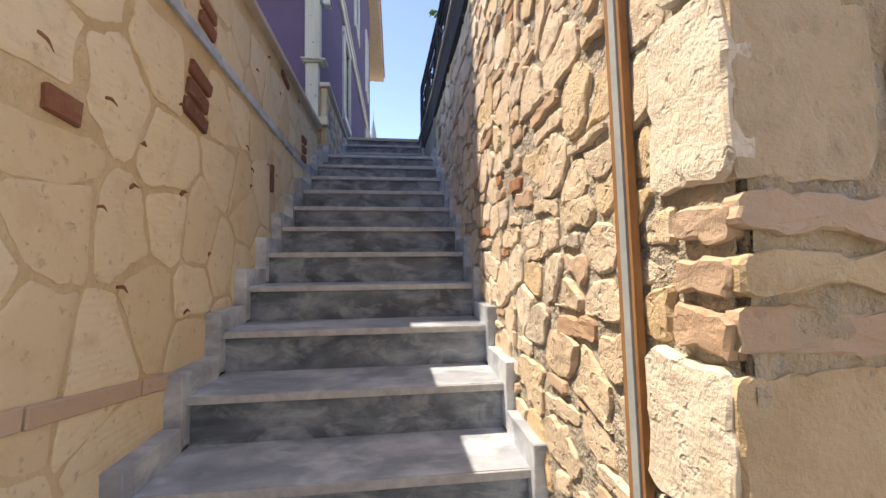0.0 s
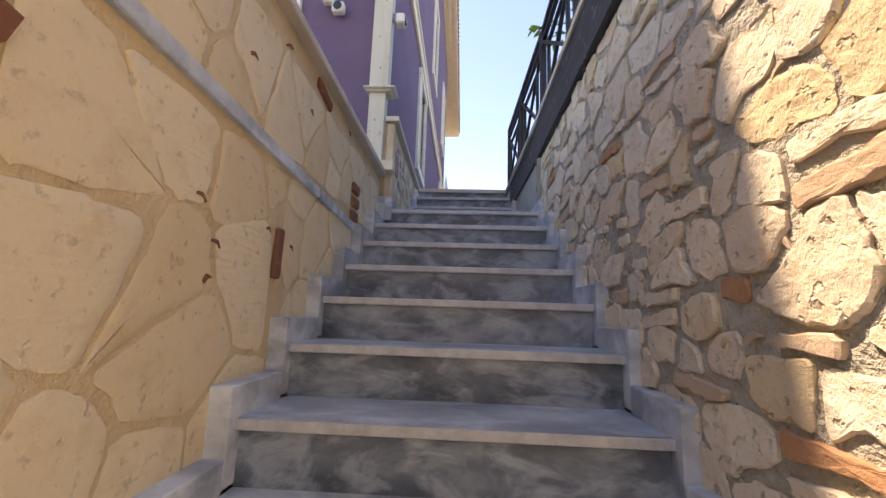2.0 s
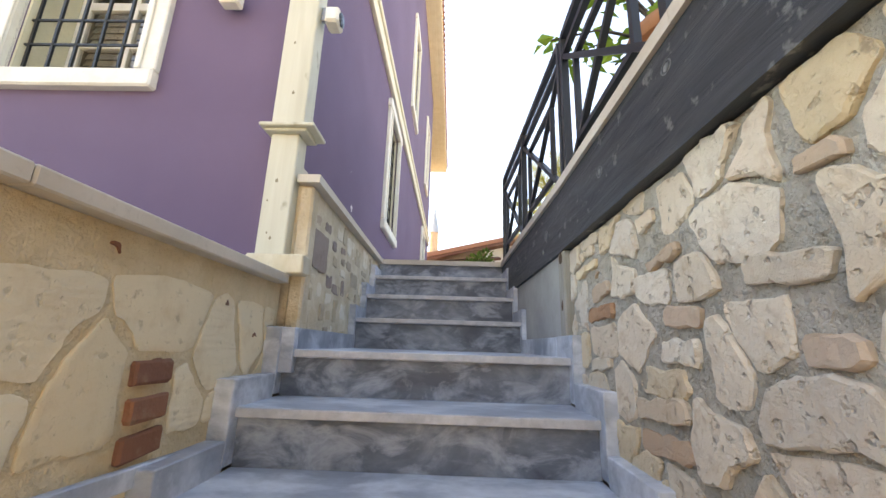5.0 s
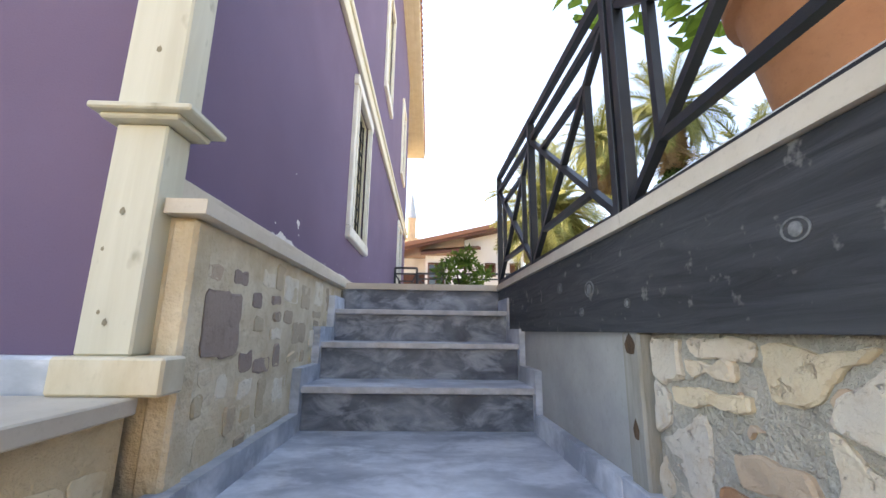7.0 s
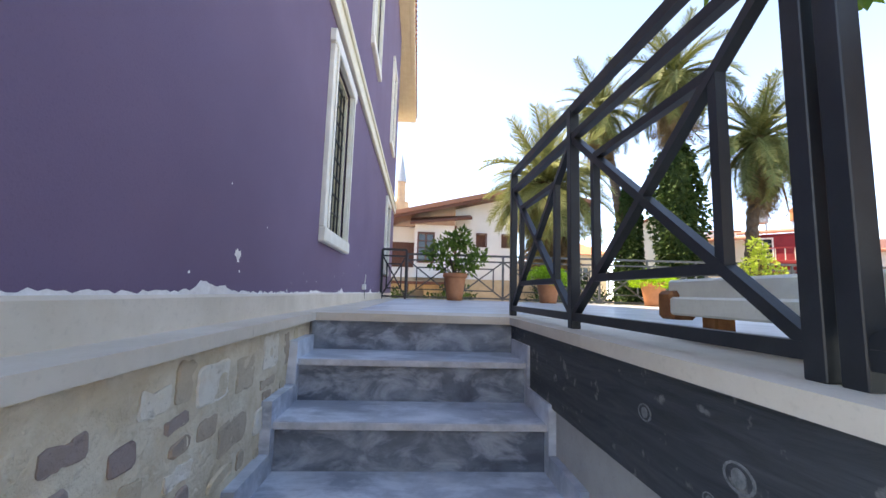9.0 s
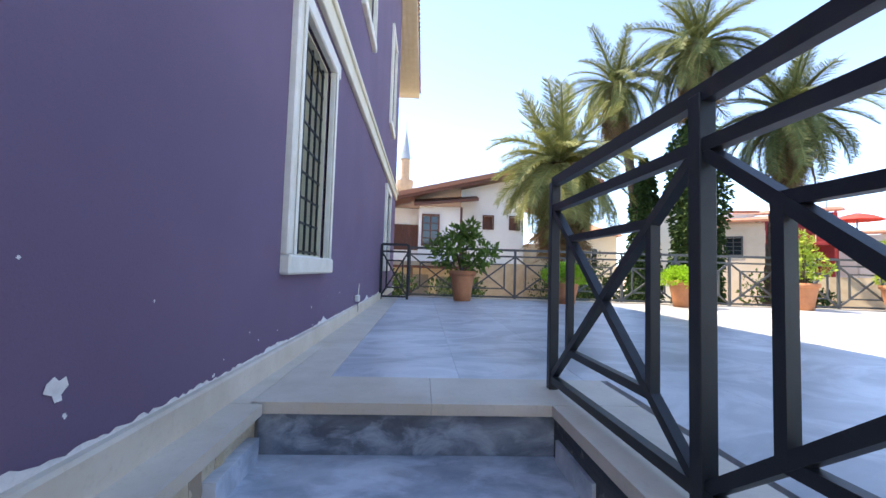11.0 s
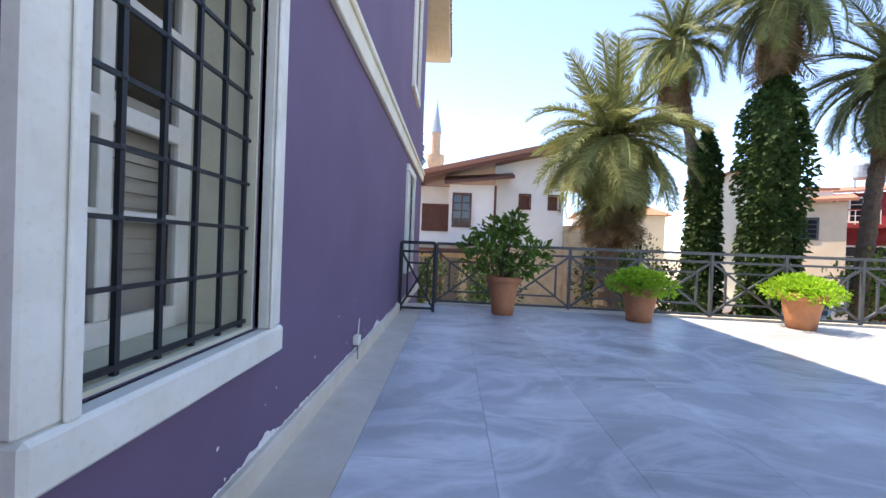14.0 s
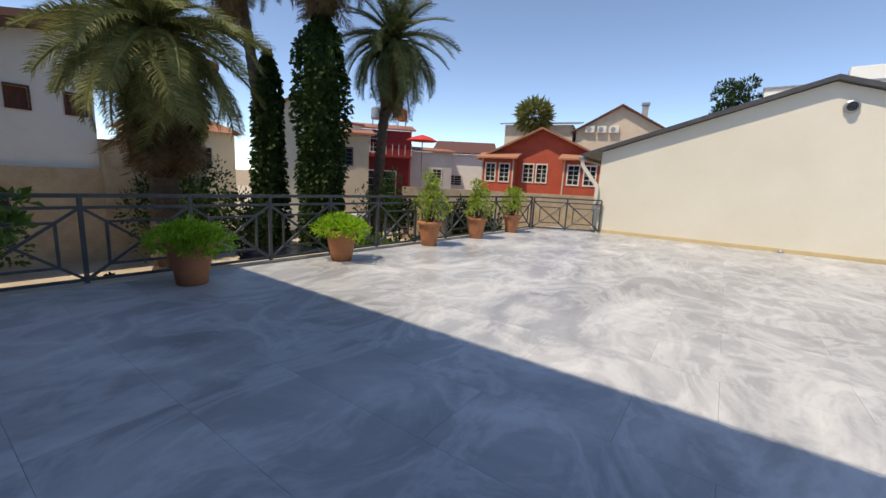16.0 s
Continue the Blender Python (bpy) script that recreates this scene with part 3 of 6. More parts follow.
part("nosing", boxed(-0.832, 0.29, y9 - 0.008, y9 - 0.0005, 2.56, 2.5865, 0.002), NOSING, stairs)
part("skirting", prism([(well_left(4.0) - 0.03, 4.03), (well_left(4.0) + 0.03, 4.03), (well_left(4.99) + 0.03, 4.99), (well_left(4.99) - 0.03, 4.99)], 2.56, 2.67), MARBLE_TREAD, stairs)
part("skirting", prism([(well_right(4.2) - 0.03, 4.2), (well_right(4.2) + 0.03, 4.2), (well_right(4.99) + 0.03, 4.99), (well_right(4.99) - 0.03, 4.99)], 2.56, 2.67), MARBLE_TREAD, stairs)
for i, (y, z) in enumerate(UPPER):
    z0 = 2.588 if i == 0 else UPPER[i - 1][1]
    l, r = well_left(y) + 0.004, well_right(y) - 0.012
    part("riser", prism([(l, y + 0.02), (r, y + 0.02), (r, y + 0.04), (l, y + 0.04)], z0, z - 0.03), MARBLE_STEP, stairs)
    if i < 3:
        yb = UPPER[i + 1][0] + 0.021
        part("nosing", boxed(l, r, y - 0.008, y - 0.0005, z - 0.028, z - 0.0015, 0.002), NOSING, stairs)
        part("tread", prism([(l - 0.002, y), (r + 0.002, y), (well_right(yb) - 0.01, yb), (well_left(yb) + 0.002, yb)], z - 0.03, z), MARBLE_TREAD, stairs)
        e = UPPER[i + 1][0] - 0.03
        for f, s in ((well_left, 1), (well_right, -1)):
            a, b = y - 0.03, e
            ps = [(f(a) - 0.02 * s, a), (f(a) + 0.03 * s, a), (f(b) + 0.03 * s, b), (f(b) - 0.02 * s, b)]
            part("skirting", prism(ps if s > 0 else ps[::-1], z0, z + 0.08), MARBLE_TREAD, stairs)

# ---- terrace mass, coping and border ----
terrace = tagged(link_bm("wall_terrace", prism([(0.36, 0.42), (12.6, 0.42), (12.6, 10.68), (-1.2, 11.64), (-1.2, 5.875), (well_right(5.875), 5.875), (well_right(4.1), 4.1), (0.36, 4.1)], GROUND_Z, 3.30), PLASTER_GREY), "grey plastered retaining wall of the terrace", "wall", kind="structure")

coping = thing("coping_stair", "cream limestone coping slabs on the stone wall", "coping", kind="structure")
cuts = [0.36, 1.25, 2.2, 3.15, 4.1, 4.95, 5.842]
for a, b in zip(cuts, cuts[1:]):
    f = lambda q: 0.285 if q <= 4.1 else well_right(q) - 0.033
    part("slab", prism([(f(a), a + 0.001), (f(a) + 0.33, a + 0.001), (f(b) + 0.33, b - 0.001), (f(b), b - 0.001)], 3.308, TOP), LIMESTONE, coping)
border = thing("border_paving", "cream limestone border round the terrace tiles", "paving", kind="structure")
part("slab", prism([(-0.835, 5.838), (-0.2, 5.838), (-0.2, 6.185), (-0.835, 6.185)], 3.308, TOP + 0.001), LIMESTONE, border)
part("slab", prism([(-0.198, 5.838), (0.245, 5.838), (0.245, 5.844), (0.58, 5.844), (0.58, 6.185), (-0.198, 6.185)], 3.308, TOP + 0.001), LIMESTONE, border)
ys = [4.2, 5.82, 7.0, 8.2, 9.4, 10.6]
for a, b in zip(ys[1:], ys[2:] + [11.5]):
    part("slab", boxed(-0.96, -0.64 if a > 6 else -0.838, a + 0.002, b - 0.001, 3.30, TOP), LIMESTONE, border)
part("slab", boxed(-0.836, -0.64, 6.187, 7.0, 3.30, TOP), LIMESTONE, border)
part("slab", prism([(-0.876, 4.056), (well_left(4.0) + 0.035, 4.056), (well_left(5.0) + 0.032, 5.0), (-0.95, 5.0), (-0.95, 4.15), (-0.876, 4.15)], 3.31, TOP), LIMESTONE, border)
part("slab", prism([(-0.95, 5.002), (well_left(5.0) + 0.032, 5.002), (well_left(5.82) + 0.032, 5.82), (-0.95, 5.82)], 3.31, TOP), LIMESTONE, border)
for i in range(9):
    x0, x1 = -0.64 + i * 1.28, -0.64 + (i + 1) * 1.28 - 0.003
    part("slab", prism([(x0, rail_y(x0) - 0.11), (x1, rail_y(x1) - 0.11), (x1, rail_y(x1) + 0.09), (x0, rail_y(x0) + 0.09)], 3.30, TOP + 0.012), LIMESTONE, border)

beam = thing("timber_beam", "dark slate painted timber beam under the coping, scuffed and knotty", "beam")
for a, b in ((0.40, 2.10), (2.103, 4.1), (4.102, 5.86)):
    f = lambda q: 0.297 if q <= 4.1 else well_right(q) - 0.018
    part("beam_length", prism([(f(a), a), (f(a) + 0.10, a), (f(b) + 0.10, b), (f(b), b)], 3.035, 3.306), BEAM, beam)
KNOT = simple("scuffed_knot", (0.10, 0.11, 0.115), (0.24, 0.25, 0.25), 70, 0.7, 0.6, 0.003)
for y, z, r in ((4.62, 3.20, 0.020), (4.35, 3.17, 0.026), (4.42, 3.10, 0.014), (4.12, 3.11, 0.012), (3.62, 3.18, 0.018), (2.75, 3.14, 0.020), (5.2, 3.16, 0.014), (3.2, 3.24, 0.016)):
    face = (0.297 if y <= 4.1 else well_right(y) - 0.018) - 0.0015
    for k, (ra, rb) in enumerate(((0.0, 0.62), (0.85, 1.0))):
        bm = bmesh.new()
        n_ = 18
        ring = [[bm.verts.new((face + d_, y + q * r * (1.35 if q > 0.7 else 1.0) * math.cos(2 * math.pi * i / n_), z + q * r * math.sin(2 * math.pi * i / n_))) for i in range(n_)] for q, d_ in ((rb, 0.003), (rb, 0.0), (ra, 0.0), (ra, 0.003)) if q > 0]
        for p_, q_ in zip(ring, ring[1:]):
            for i in range(n_):
                bm.faces.new((p_[i], p_[(i + 1) % n_], q_[(i + 1) % n_], q_[i]))
        if ra == 0.0:
            bm.faces.new(ring[-1])
        part("knot", bm, KNOT, beam, "pale scuffed knot")
post_stub = tagged(link_bm("timber_stub", boxed(0.300, 0.40, 4.085, 4.17, 2.55, 3.035, 0.006), simple("bare_grey_timber", (0.25, 0.23, 0.19), (0.36, 0.34, 0.30), 9, 0.8, 0.5, 0.006, stretch=(5, 5, 0.6))), "bare grey timber stub at the end of the stone wall", "post")

ROT = simple("rotten_timber", (0.05, 0.028, 0.016), (0.13, 0.07, 0.035), 25, 0.9, 0.9, 0.008)
for z, h_, w_ in ((3.005, 0.055, 0.055), (2.80, 0.05, 0.03)):
    bm = bmesh.new()
    bm.faces.new([bm.verts.new((0.2985, 4.125 + w_ / 2 * math.cos(a) * k, z + h_ / 2 * math.sin(a) * k)) for a, k in ((0, 1), (0.8, 0.8), (1.6, 1.1), (2.4, 0.85), (3.1, 1), (4, 1.1), (4.7, 0.9), (5.5, 1.05))])
    part("rot_patch", bm, ROT, post_stub, "dark rotten patch")

# ---- stone walls ----
def stair_height(y):
    k = math.floor((y - 1.41) / RUN)
    return 2.588 if k >= 9 else (nose(max(k, -6))[1])

def brick_rows(m, owner, u, z, rows, w, h, slant, material, rng, upright=False):
    """A patch of old bricks let into the wall, one over the other."""
    for r in range(rows):
        bm = bmesh.new()
        dw, dh = w * rng.uniform(0.9, 1.05), h * rng.uniform(0.85, 1.0)
        box(bm, -dw / 2, dw / 2, -0.014 - rng.uniform(0, 0.006), 0.02, -dh / 2, dh / 2, 0.006)
        for v in bm.verts:
            v.co += Vector((rng.uniform(-1, 1), 0, rng.uniform(-1, 1))) * 0.004
        me = link_bm("brick", bm, material)
        me.parent = owner
        up = (r - (rows - 1) / 2) * (h + 0.018)
        me.matrix_world = m @ pose(u, 0, z, 0, slant, 0) @ pose(0, 0, up)

wall_left = tagged(link_bm("wall_left", boxed(-1.3, -0.89, -1.8, 4.058, GROUND_Z, 2.846), MORTAR_L), "retaining wall clad in flat yellow limestone with ochre joints", "wall", kind="structure")
ML = pose(-0.89, 0, 0, 0, 0, 90)
rng = random.Random(5)
patches = [(1.57, 2.135, 0.19, 0.25), (1.65, 2.50, 0.14, 0.14), (0.94, 1.85, 0.12, 0.08), (2.82, 2.785, 0.18, 0.07), (3.405, 2.455, 0.14, 0.23), (2.52, 2.02, 0.06, 0.22), (3.21, 2.015, 0.07, 0.10)]
lay_stones(wall_left, ML, [(-1.75, 0.0), (4.03, 0.0), (4.03, 2.315), (-1.75, 2.315)], 0.34, 1.0, 0.0085, 0.0038, 0.004, 0.0016, STONE_L, 11, wobble=0.018, rounds=2, taken=patches, skip=lambda y, z: z < stair_height(y) - 0.12 or y < -0.9)
mortar_coat(wall_left, ML, (-1.0, 4.03, 0.3, 2.84), -0.0004, 0.0022, 0.02, MORTAR_L, 9, lambda y, z: z > stair_height(y) - 0.15 and abs(z - 2.345) > 0.03)
lay_slivers(wall_left, ML, (-0.8, 3.9, 0.4, 2.8), 75, BRICK, 15, lambda y, z: z > stair_height(y) + 0.12 and abs(z - 2.345) > 0.05)
lay_stones(wall_left, ML, [(-1.75, 2.375), (4.03, 2.375), (4.03, 2.755), (-1.75, 2.755)], 0.31, 0.8, 0.0085, 0.0038, 0.004, 0.0016, STONE_L, 13, wobble=0.018, rounds=2, taken=patches, skip=lambda y, z: y < -0.9)
for u, z, rows, w_, h_, slant in ((1.57, 2.135, 3, 0.17, 0.065, 14), (1.65, 2.50, 2, 0.13, 0.06, 10), (0.94, 1.85, 1, 0.11, 0.065, 4), (2.82, 2.785, 1, 0.17, 0.05, 12), (3.405, 2.455, 3, 0.13, 0.062, -2), (2.52, 2.02, 1, 0.05, 0.20, 3), (3.21, 2.015, 2, 0.055, 0.04, 0)):
    brick_rows(ML, wall_left, u, z, rows, w_, h_, slant, BRICK, rng)
strip = thing("ledge_strip", "thin grey marble strip let into the yellow stone wall", "trim", kind="structure")
for a, b in ((-1.75, -0.2), (-0.197, 1.3), (1.303, 2.83), (2.833, 3.56)):
    mid = (a + b) / 2
    part("strip_length", boxed(-0.90, -0.872, a - mid, b - mid, -0.023, 0.023, 0.003), MARBLE_TREAD, strip).matrix_world = pose(0, mid, 2.345 - 0.043 * (mid - 2.55), -2.46, 0, 0)
red_course = thing("tile_course", "slanting course of terracotta tiles low in the yellow wall", "trim", kind="structure")
for i in range(3):
    bm = boxed(-0.90, -0.874, -0.19, 0.19, -0.025, 0.025, 0.004)
    part("tile", bm, BRICK_PALE, red_course).matrix_world = pose(0, 1.05 + 0.385 * (i - 1), 1.135 - 0.055 * (i - 1), -8, 0, 0)
coping_left = thing("coping_yard", "pale limestone coping along the yellow stone wall", "coping", kind="structure")
cl = [-1.8, -0.6, 0.6, 1.8, 3.0, 4.028]
for a, b in zip(cl, cl[1:]):
    part("slab", boxed(-1.31, -0.843, a + 0.001, b - 0.001, 2.847, 2.885, 0.004), LIMESTONE, coping_left)
yard = tagged(link_bm("yard_floor", boxed(-12, -1.302, -3.0, 4.12, GROUND_Z, 2.845), CONCRETE), "raised paved yard before the purple house", "floor", kind="structure")

wall_right = thing("wall_right", "rubble stone wall with deep grey mortar joints", "wall", kind="structure")
part("mortar_bed", boxed(0.337, 0.375, 0.43, 4.086, GROUND_Z, 3.034), MORTAR_R, wall_right)
part("mortar_bed", boxed(0.345, 3.2, 0.405, 0.43, GROUND_Z, 3.3), MORTAR_R, wall_right)
MR = pose(0.339, 0, 0, 0, 0, -90)
rng = random.Random(61)
# squared blocks and brick bands that turn the corner, course by course: (foot, top, is brick)
CORNER = [(0.42, 0.62, 0), (0.635, 0.69, 1), (0.705, 0.88, 0), (0.895, 0.95, 1), (0.965, 1.02, 1), (1.04, 1.09, 1), (1.105, 1.335, 0), (1.35, 1.41, 1), (1.43, 1.49, 1), (1.505, 1.56, 1), (1.58, 1.86, 0), (1.88, 1.925, 1), (1.945, 2.0, 1), (2.02, 2.27, 0), (2.29, 2.345, 1), (2.365, 2.42, 1), (2.44, 2.70, 0), (2.72, 2.775, 1), (2.795, 3.02, 0)]
slabs = []
for z0, z1, brick in CORNER:
    wide_ = rng.uniform(0.09, 0.13) if brick else rng.uniform(0.15, 0.19)
    slabs.append((-0.405 - wide_ / 2, (z0 + z1) / 2, wide_, z1 - z0, 1))
for _ in range(900):
    if len(slabs) > len(CORNER) + 84:
        break
    u, z = rng.uniform(-3.95, -0.62), rng.uniform(0.6, 2.97)
    w_, h_ = rng.uniform(0.09, 0.24), rng.uniform(0.028, 0.058)
    if z < stair_height(-u) + 0.12:
        continue
    pair = [(u, z, w_, h_, 0)]
    if rng.random() < 0.5:
        pair.append((u + rng.uniform(-0.03, 0.03), z + h_ + 0.022, w_ * rng.uniform(0.6, 1.1), h_, 0))
    if any(abs(p[0] - q[0]) < (p[2] + q[2]) / 2 + 0.06 and abs(p[1] - q[1]) < (p[3] + q[3]) / 2 + 0.05 for p in pair for q in slabs) or pair[-1][1] > 2.98:
        continue
    slabs += pair
lay_stones(wall_right, MR, [(-4.08, 0.1), (-0.42, 0.1), (-0.42, 3.03), (-4.08, 3.03)], 0.19, 1.2, 0.008, 0.017, 0.006, 0.0042, STONE_R, 21, wobble=0.020, rounds=2, taken=[q[:4] for q in slabs], skip=lambda u, z: z < stair_height(-u) - 0.12, other=BRICK_PALE, share=0.2)
for u, z, w_, h_, corner in slabs:
    if corner:
        lay_piece(wall_right, MR, u, z, w_, h_, rng.uniform(0.022, 0.034), 0.004, BRICK_PALE if h_ < 0.1 and rng.random() < 0.6 else PALE_BLOCK, rng, 0, 0.002, 0.014)
    else:
        lay_piece(wall_right, MR, u, z, w_, h_, rng.uniform(0.013, 0.022), 0.0035, rng.choice((BRICK_PALE, BRICK_PALE, BRICK_PALE, STONE_R, STONE_R, STONE_R, STONE_R, BRICK_RED)), rng, rng.uniform(-7, 7))
mortar_coat(wall_right, MR, (-4.075, -0.41, 0.2, 3.03), 0.0065, 0.006, 0.0155, MORTAR_R, 3, lambda u, z: z > stair_height(-u) - 0.2)
lay_slivers(wall_right, MR @ pose(0, -0.008, 0), (-4.0, -0.65, 0.5, 3.0), 130, BRICK_PALE, 25, lambda u, z: z > stair_height(-u) + 0.10)
MF = pose(0, 0.407, 0)
for z0, z1, brick in CORNER:
    x = 0.318
    while x < 1.7:
        w_ = rng.uniform(0.24, 0.42) if brick else rng.uniform(0.13, 0.32)
        lay_piece(wall_right, MF, x + w_ / 2, (z0 + z1) / 2, w_, z1 - z0, rng.uniform(0.008, 0.016), 0.004, rng.choice((BRICK_PALE, BRICK_PALE, QUOIN)) if brick else rng.choice((STONE_OLD, QUOIN, QUOIN)), rng, rng.uniform(-1, 1), 0.004, 0.02)
        x += w_ + rng.uniform(0.012, 0.05)
mortar_coat(wall_right, MF, (0.345, 1.9, 0.3, 3.28), 0.004, 0.009, 0.02, MORTAR_TAN, 13, lambda u, z: True)
batten = thing("wall_batten", "weathered brown timber batten with a pale blue painted face", "batten")
part("timber", barred((0.312, 0.582, 0.7), (0.312, 0.702, 3.0), 0.016, 0.05), simple("weathered_brown_timber", (0.25, 0.12, 0.05), (0.38, 0.20, 0.09), 12, 0.85, 0.6, 0.006, stretch=(3, 3, 0.4)), batten)
part("painted_face", barred((0.302, 0.577, 0.7), (0.302, 0.697, 3.0), 0.005, 0.020), simple("pale_blue_paint", (0.27, 0.32, 0.34), (0.38, 0.42, 0.43), 14, 0.7, 0.4, 0.003), batten, "flaking pale blue paint")

# ---- pedestal beside the upper flight ----
pedestal = tagged(link_bm("wall_pedestal", prism([(-0.93, 4.10), (-0.818, 4.10), (well_left(5.875) - 0.012, 5.875), (-0.93, 5.875)], 2.3, 3.308), LIME_BED), "weathered stone base wall of the house beside the steps", "wall", kind="structure")
MP = pose(-0.820, 4.11, 0, 0, 0, 90 + math.degrees(0.008))
rng = random.Random(41)
laid = []
def lay_block(u, z, w_, h_, material, out):
    """One squared block half buried in the lime plaster."""
    pts = rounded_outline([(u, z), (u + w_, z), (u + w_, z + h_), (u, z + h_)], 0.004, 2, rng, 0.012)
    if len(pts) < 4:
        return
    me = stone_mesh(pts, out, 0.006, 0.0035, rng, facets=True)
    me.materials.append(material)
    ob = new("stone", me)
    ob.parent = pedestal
    ob.matrix_world = MP
    laid.append((u, z, w_, h_))
DARK_BLOCK = stone_mat("purple_brown_block", [(0, (0.30, 0.22, 0.19)), (1, (0.38, 0.29, 0.24))], (0.24, 0.18, 0.15), 0.5, bump=0.9, dist=0.012, scale=14)
lay_block(0.07, 2.95, 0.22, 0.19, DARK_BLOCK, 0.008)
lay_block(0.22, 3.165, 0.10, 0.055, DARK_BLOCK, 0.005)
lay_block(0.07, 3.165, 0.08, 0.05, BRICK_PALE, 0.004)
lay_block(0.36, 3.10, 0.09, 0.06, DARK_BLOCK, 0.005)
lay_block(0.42, 2.88, 0.15, 0.05, DARK_BLOCK, 0.004)
for _ in range(1500):
    u, z, w_, h_ = rng.uniform(0.07, 1.6), rng.uniform(2.62, 3.2), rng.uniform(0.05, 0.20), rng.uniform(0.035, 0.15)
    if z + h_ > 3.29 or u + w_ > 1.78 or any(u < l[0] + l[2] + 0.008 and u + w_ + 0.008 > l[0] and z < l[1] + l[3] + 0.008 and z + h_ + 0.008 > l[1] for l in laid):
        continue
    lay_block(u, z, w_, h_, rng.choice((DARK_BLOCK, STONE_OLD, STONE_OLD, STONE_OLD, STONE_OLD, PALE_BLOCK, PALE_BLOCK)), rng.uniform(0.002, 0.008))
part("corner_stone", boxed(-0.873, -0.806, 4.086, 4.17, 2.45, 3.306, 0.010), LIME_BED, pedestal)
mortar_coat(pedestal, MP, (0.0, 1.72, 2.6, 3.30), 0.001, 0.0035, 0.018, LIME_BED, 17, lambda u, z: True)

# ---- purple house ----
house = thing("purple_house", "two-storey purple stucco house with cream timber trim", "house")
SIDE = pose(-0.935, 4.10, 0, 0, 0, 90)
def side(u):
    return u - 4.10
LOW, HIGH = (3.89, 5.205), (6.55, 8.20)
EAVE = 10.2
holes_side = [(side(6.425), side(7.135), *LOW), (side(11.28), side(11.99), *LOW), (side(8.29), side(9.0), *HIGH), (side(11.5), side(12.21), *HIGH)]
w = part("wall", pierced(0, 9.5, 0.9, EAVE, 0.3, holes_side), PURPLE, house)
w.matrix_world = SIDE
holes_front = [(-2.465 + 9, -1.755 + 9, *LOW), (-4.9 + 9, -4.19 + 9, *LOW), (-2.465 + 9, -1.755 + 9, *HIGH)]
w = part("wall", pierced(0, 7.765, 2.4, EAVE, 0.3, holes_front), PURPLE, house)
w.matrix_world = pose(-9, 4.10, 0)
part("wall", boxed(-9, -1.235, 13.3, 13.6, 0.9, EAVE), PURPLE, house)
part("wing_wall", boxed(-8.7, -1.6, 13.605, 18.3, 0.9, EAVE), PURPLE, house)
part("wall", boxed(-9.3, -9, 4.10, 13.6, 0.9, EAVE), PURPLE, house)
part("inner_floor", boxed(-9, -1.235, 4.4, 13.3, 5.75, 5.95), DARK_ROOM, house)
part("string_course", boxed(-0.935, -0.895, 4.15, 13.61, 5.43, 5.60, 0.006), CREAM, house, "cream moulded string course")
part("string_bead", boxed(-0.935, -0.87, 4.15, 13.62, 5.565, 5.615, 0.01), CREAM, house)
part("string_course", boxed(-9, -1.02, 4.06, 4.10, 5.43, 5.60, 0.006), CREAM, house)
bm = bmesh.new()
box(bm, -9.9, -0.575, 3.5, 18.85, EAVE, EAVE + 0.2)
part("eave", bm, CREAM, house, "cream boarded eaves")
for i in range(5):
    x = -0.69 - 0.14 * i
    part("soffit_board", boxed(x, x + 0.10, 3.52, 18.4, EAVE - 0.022, EAVE - 0.001), CREAM, house)
bm = bmesh.new()
RT = EAVE + 0.2
ridge = [(-9.96, 3.46, RT), (-0.54, 3.46, RT), (-0.54, 18.9, RT), (-9.96, 18.9, RT), (-5.1, 8.0, RT + 1.7), (-5.1, 14.3, RT + 1.7)]
v = [bm.verts.new(p) for p in ridge]
for f in ((0, 1, 4), (1, 2, 5, 4), (2, 3, 5), (3, 0, 4, 5), (3, 2, 1, 0)):
    bm.faces.new([v[i] for i in f])
part("roof", bm, ROOF, house, "red clay tiled hip roof")
def tile_mesh():
    """A half-round clay tile lying along local x."""
    bm = bmesh.new()
    n = 7
    rows_ = []
    for x in (0.0, 0.38):
        for r in (0.085, 0.066):
            rows_.append([bm.verts.new((x, r * math.cos(math.pi * i / n), r * math.sin(math.pi * i / n))) for i in range(n + 1)])
    o0, i0, o1, i1 = rows_
    for i in range(n):
        bm.faces.new((o0[i], o0[i + 1], o1[i + 1], o1[i]))
        bm.faces.new((i0[i], i1[i], i1[i + 1], i0[i + 1]))
        bm.faces.new((o0[i], i0[i], i0[i + 1], o0[i + 1]))
        bm.faces.new((o1[i], o1[i + 1], i1[i + 1], i1[i]))
    return bm
tile0 = part("roof_tile", tile_mesh(), ROOF, house)
tile0.matrix_world = pose(-0.52, 3.54, RT - 0.01, 0, 20, 180)
for i in range(1, 85):
    t = new("roof_tile", tile0.data)
    t.parent = house
    t.matrix_world = pose(-0.52, 3.54 + 0.18 * i, RT - 0.01 + 0.006 * ((i * 7) % 3), 0, 22, 180)
part("plinth", boxed(-0.95, -0.905, 4.15, 13.61, TOP - 0.02, TOP + 0.095, 0.008), LIMESTONE, house, "cream stone plinth at the wall's foot")
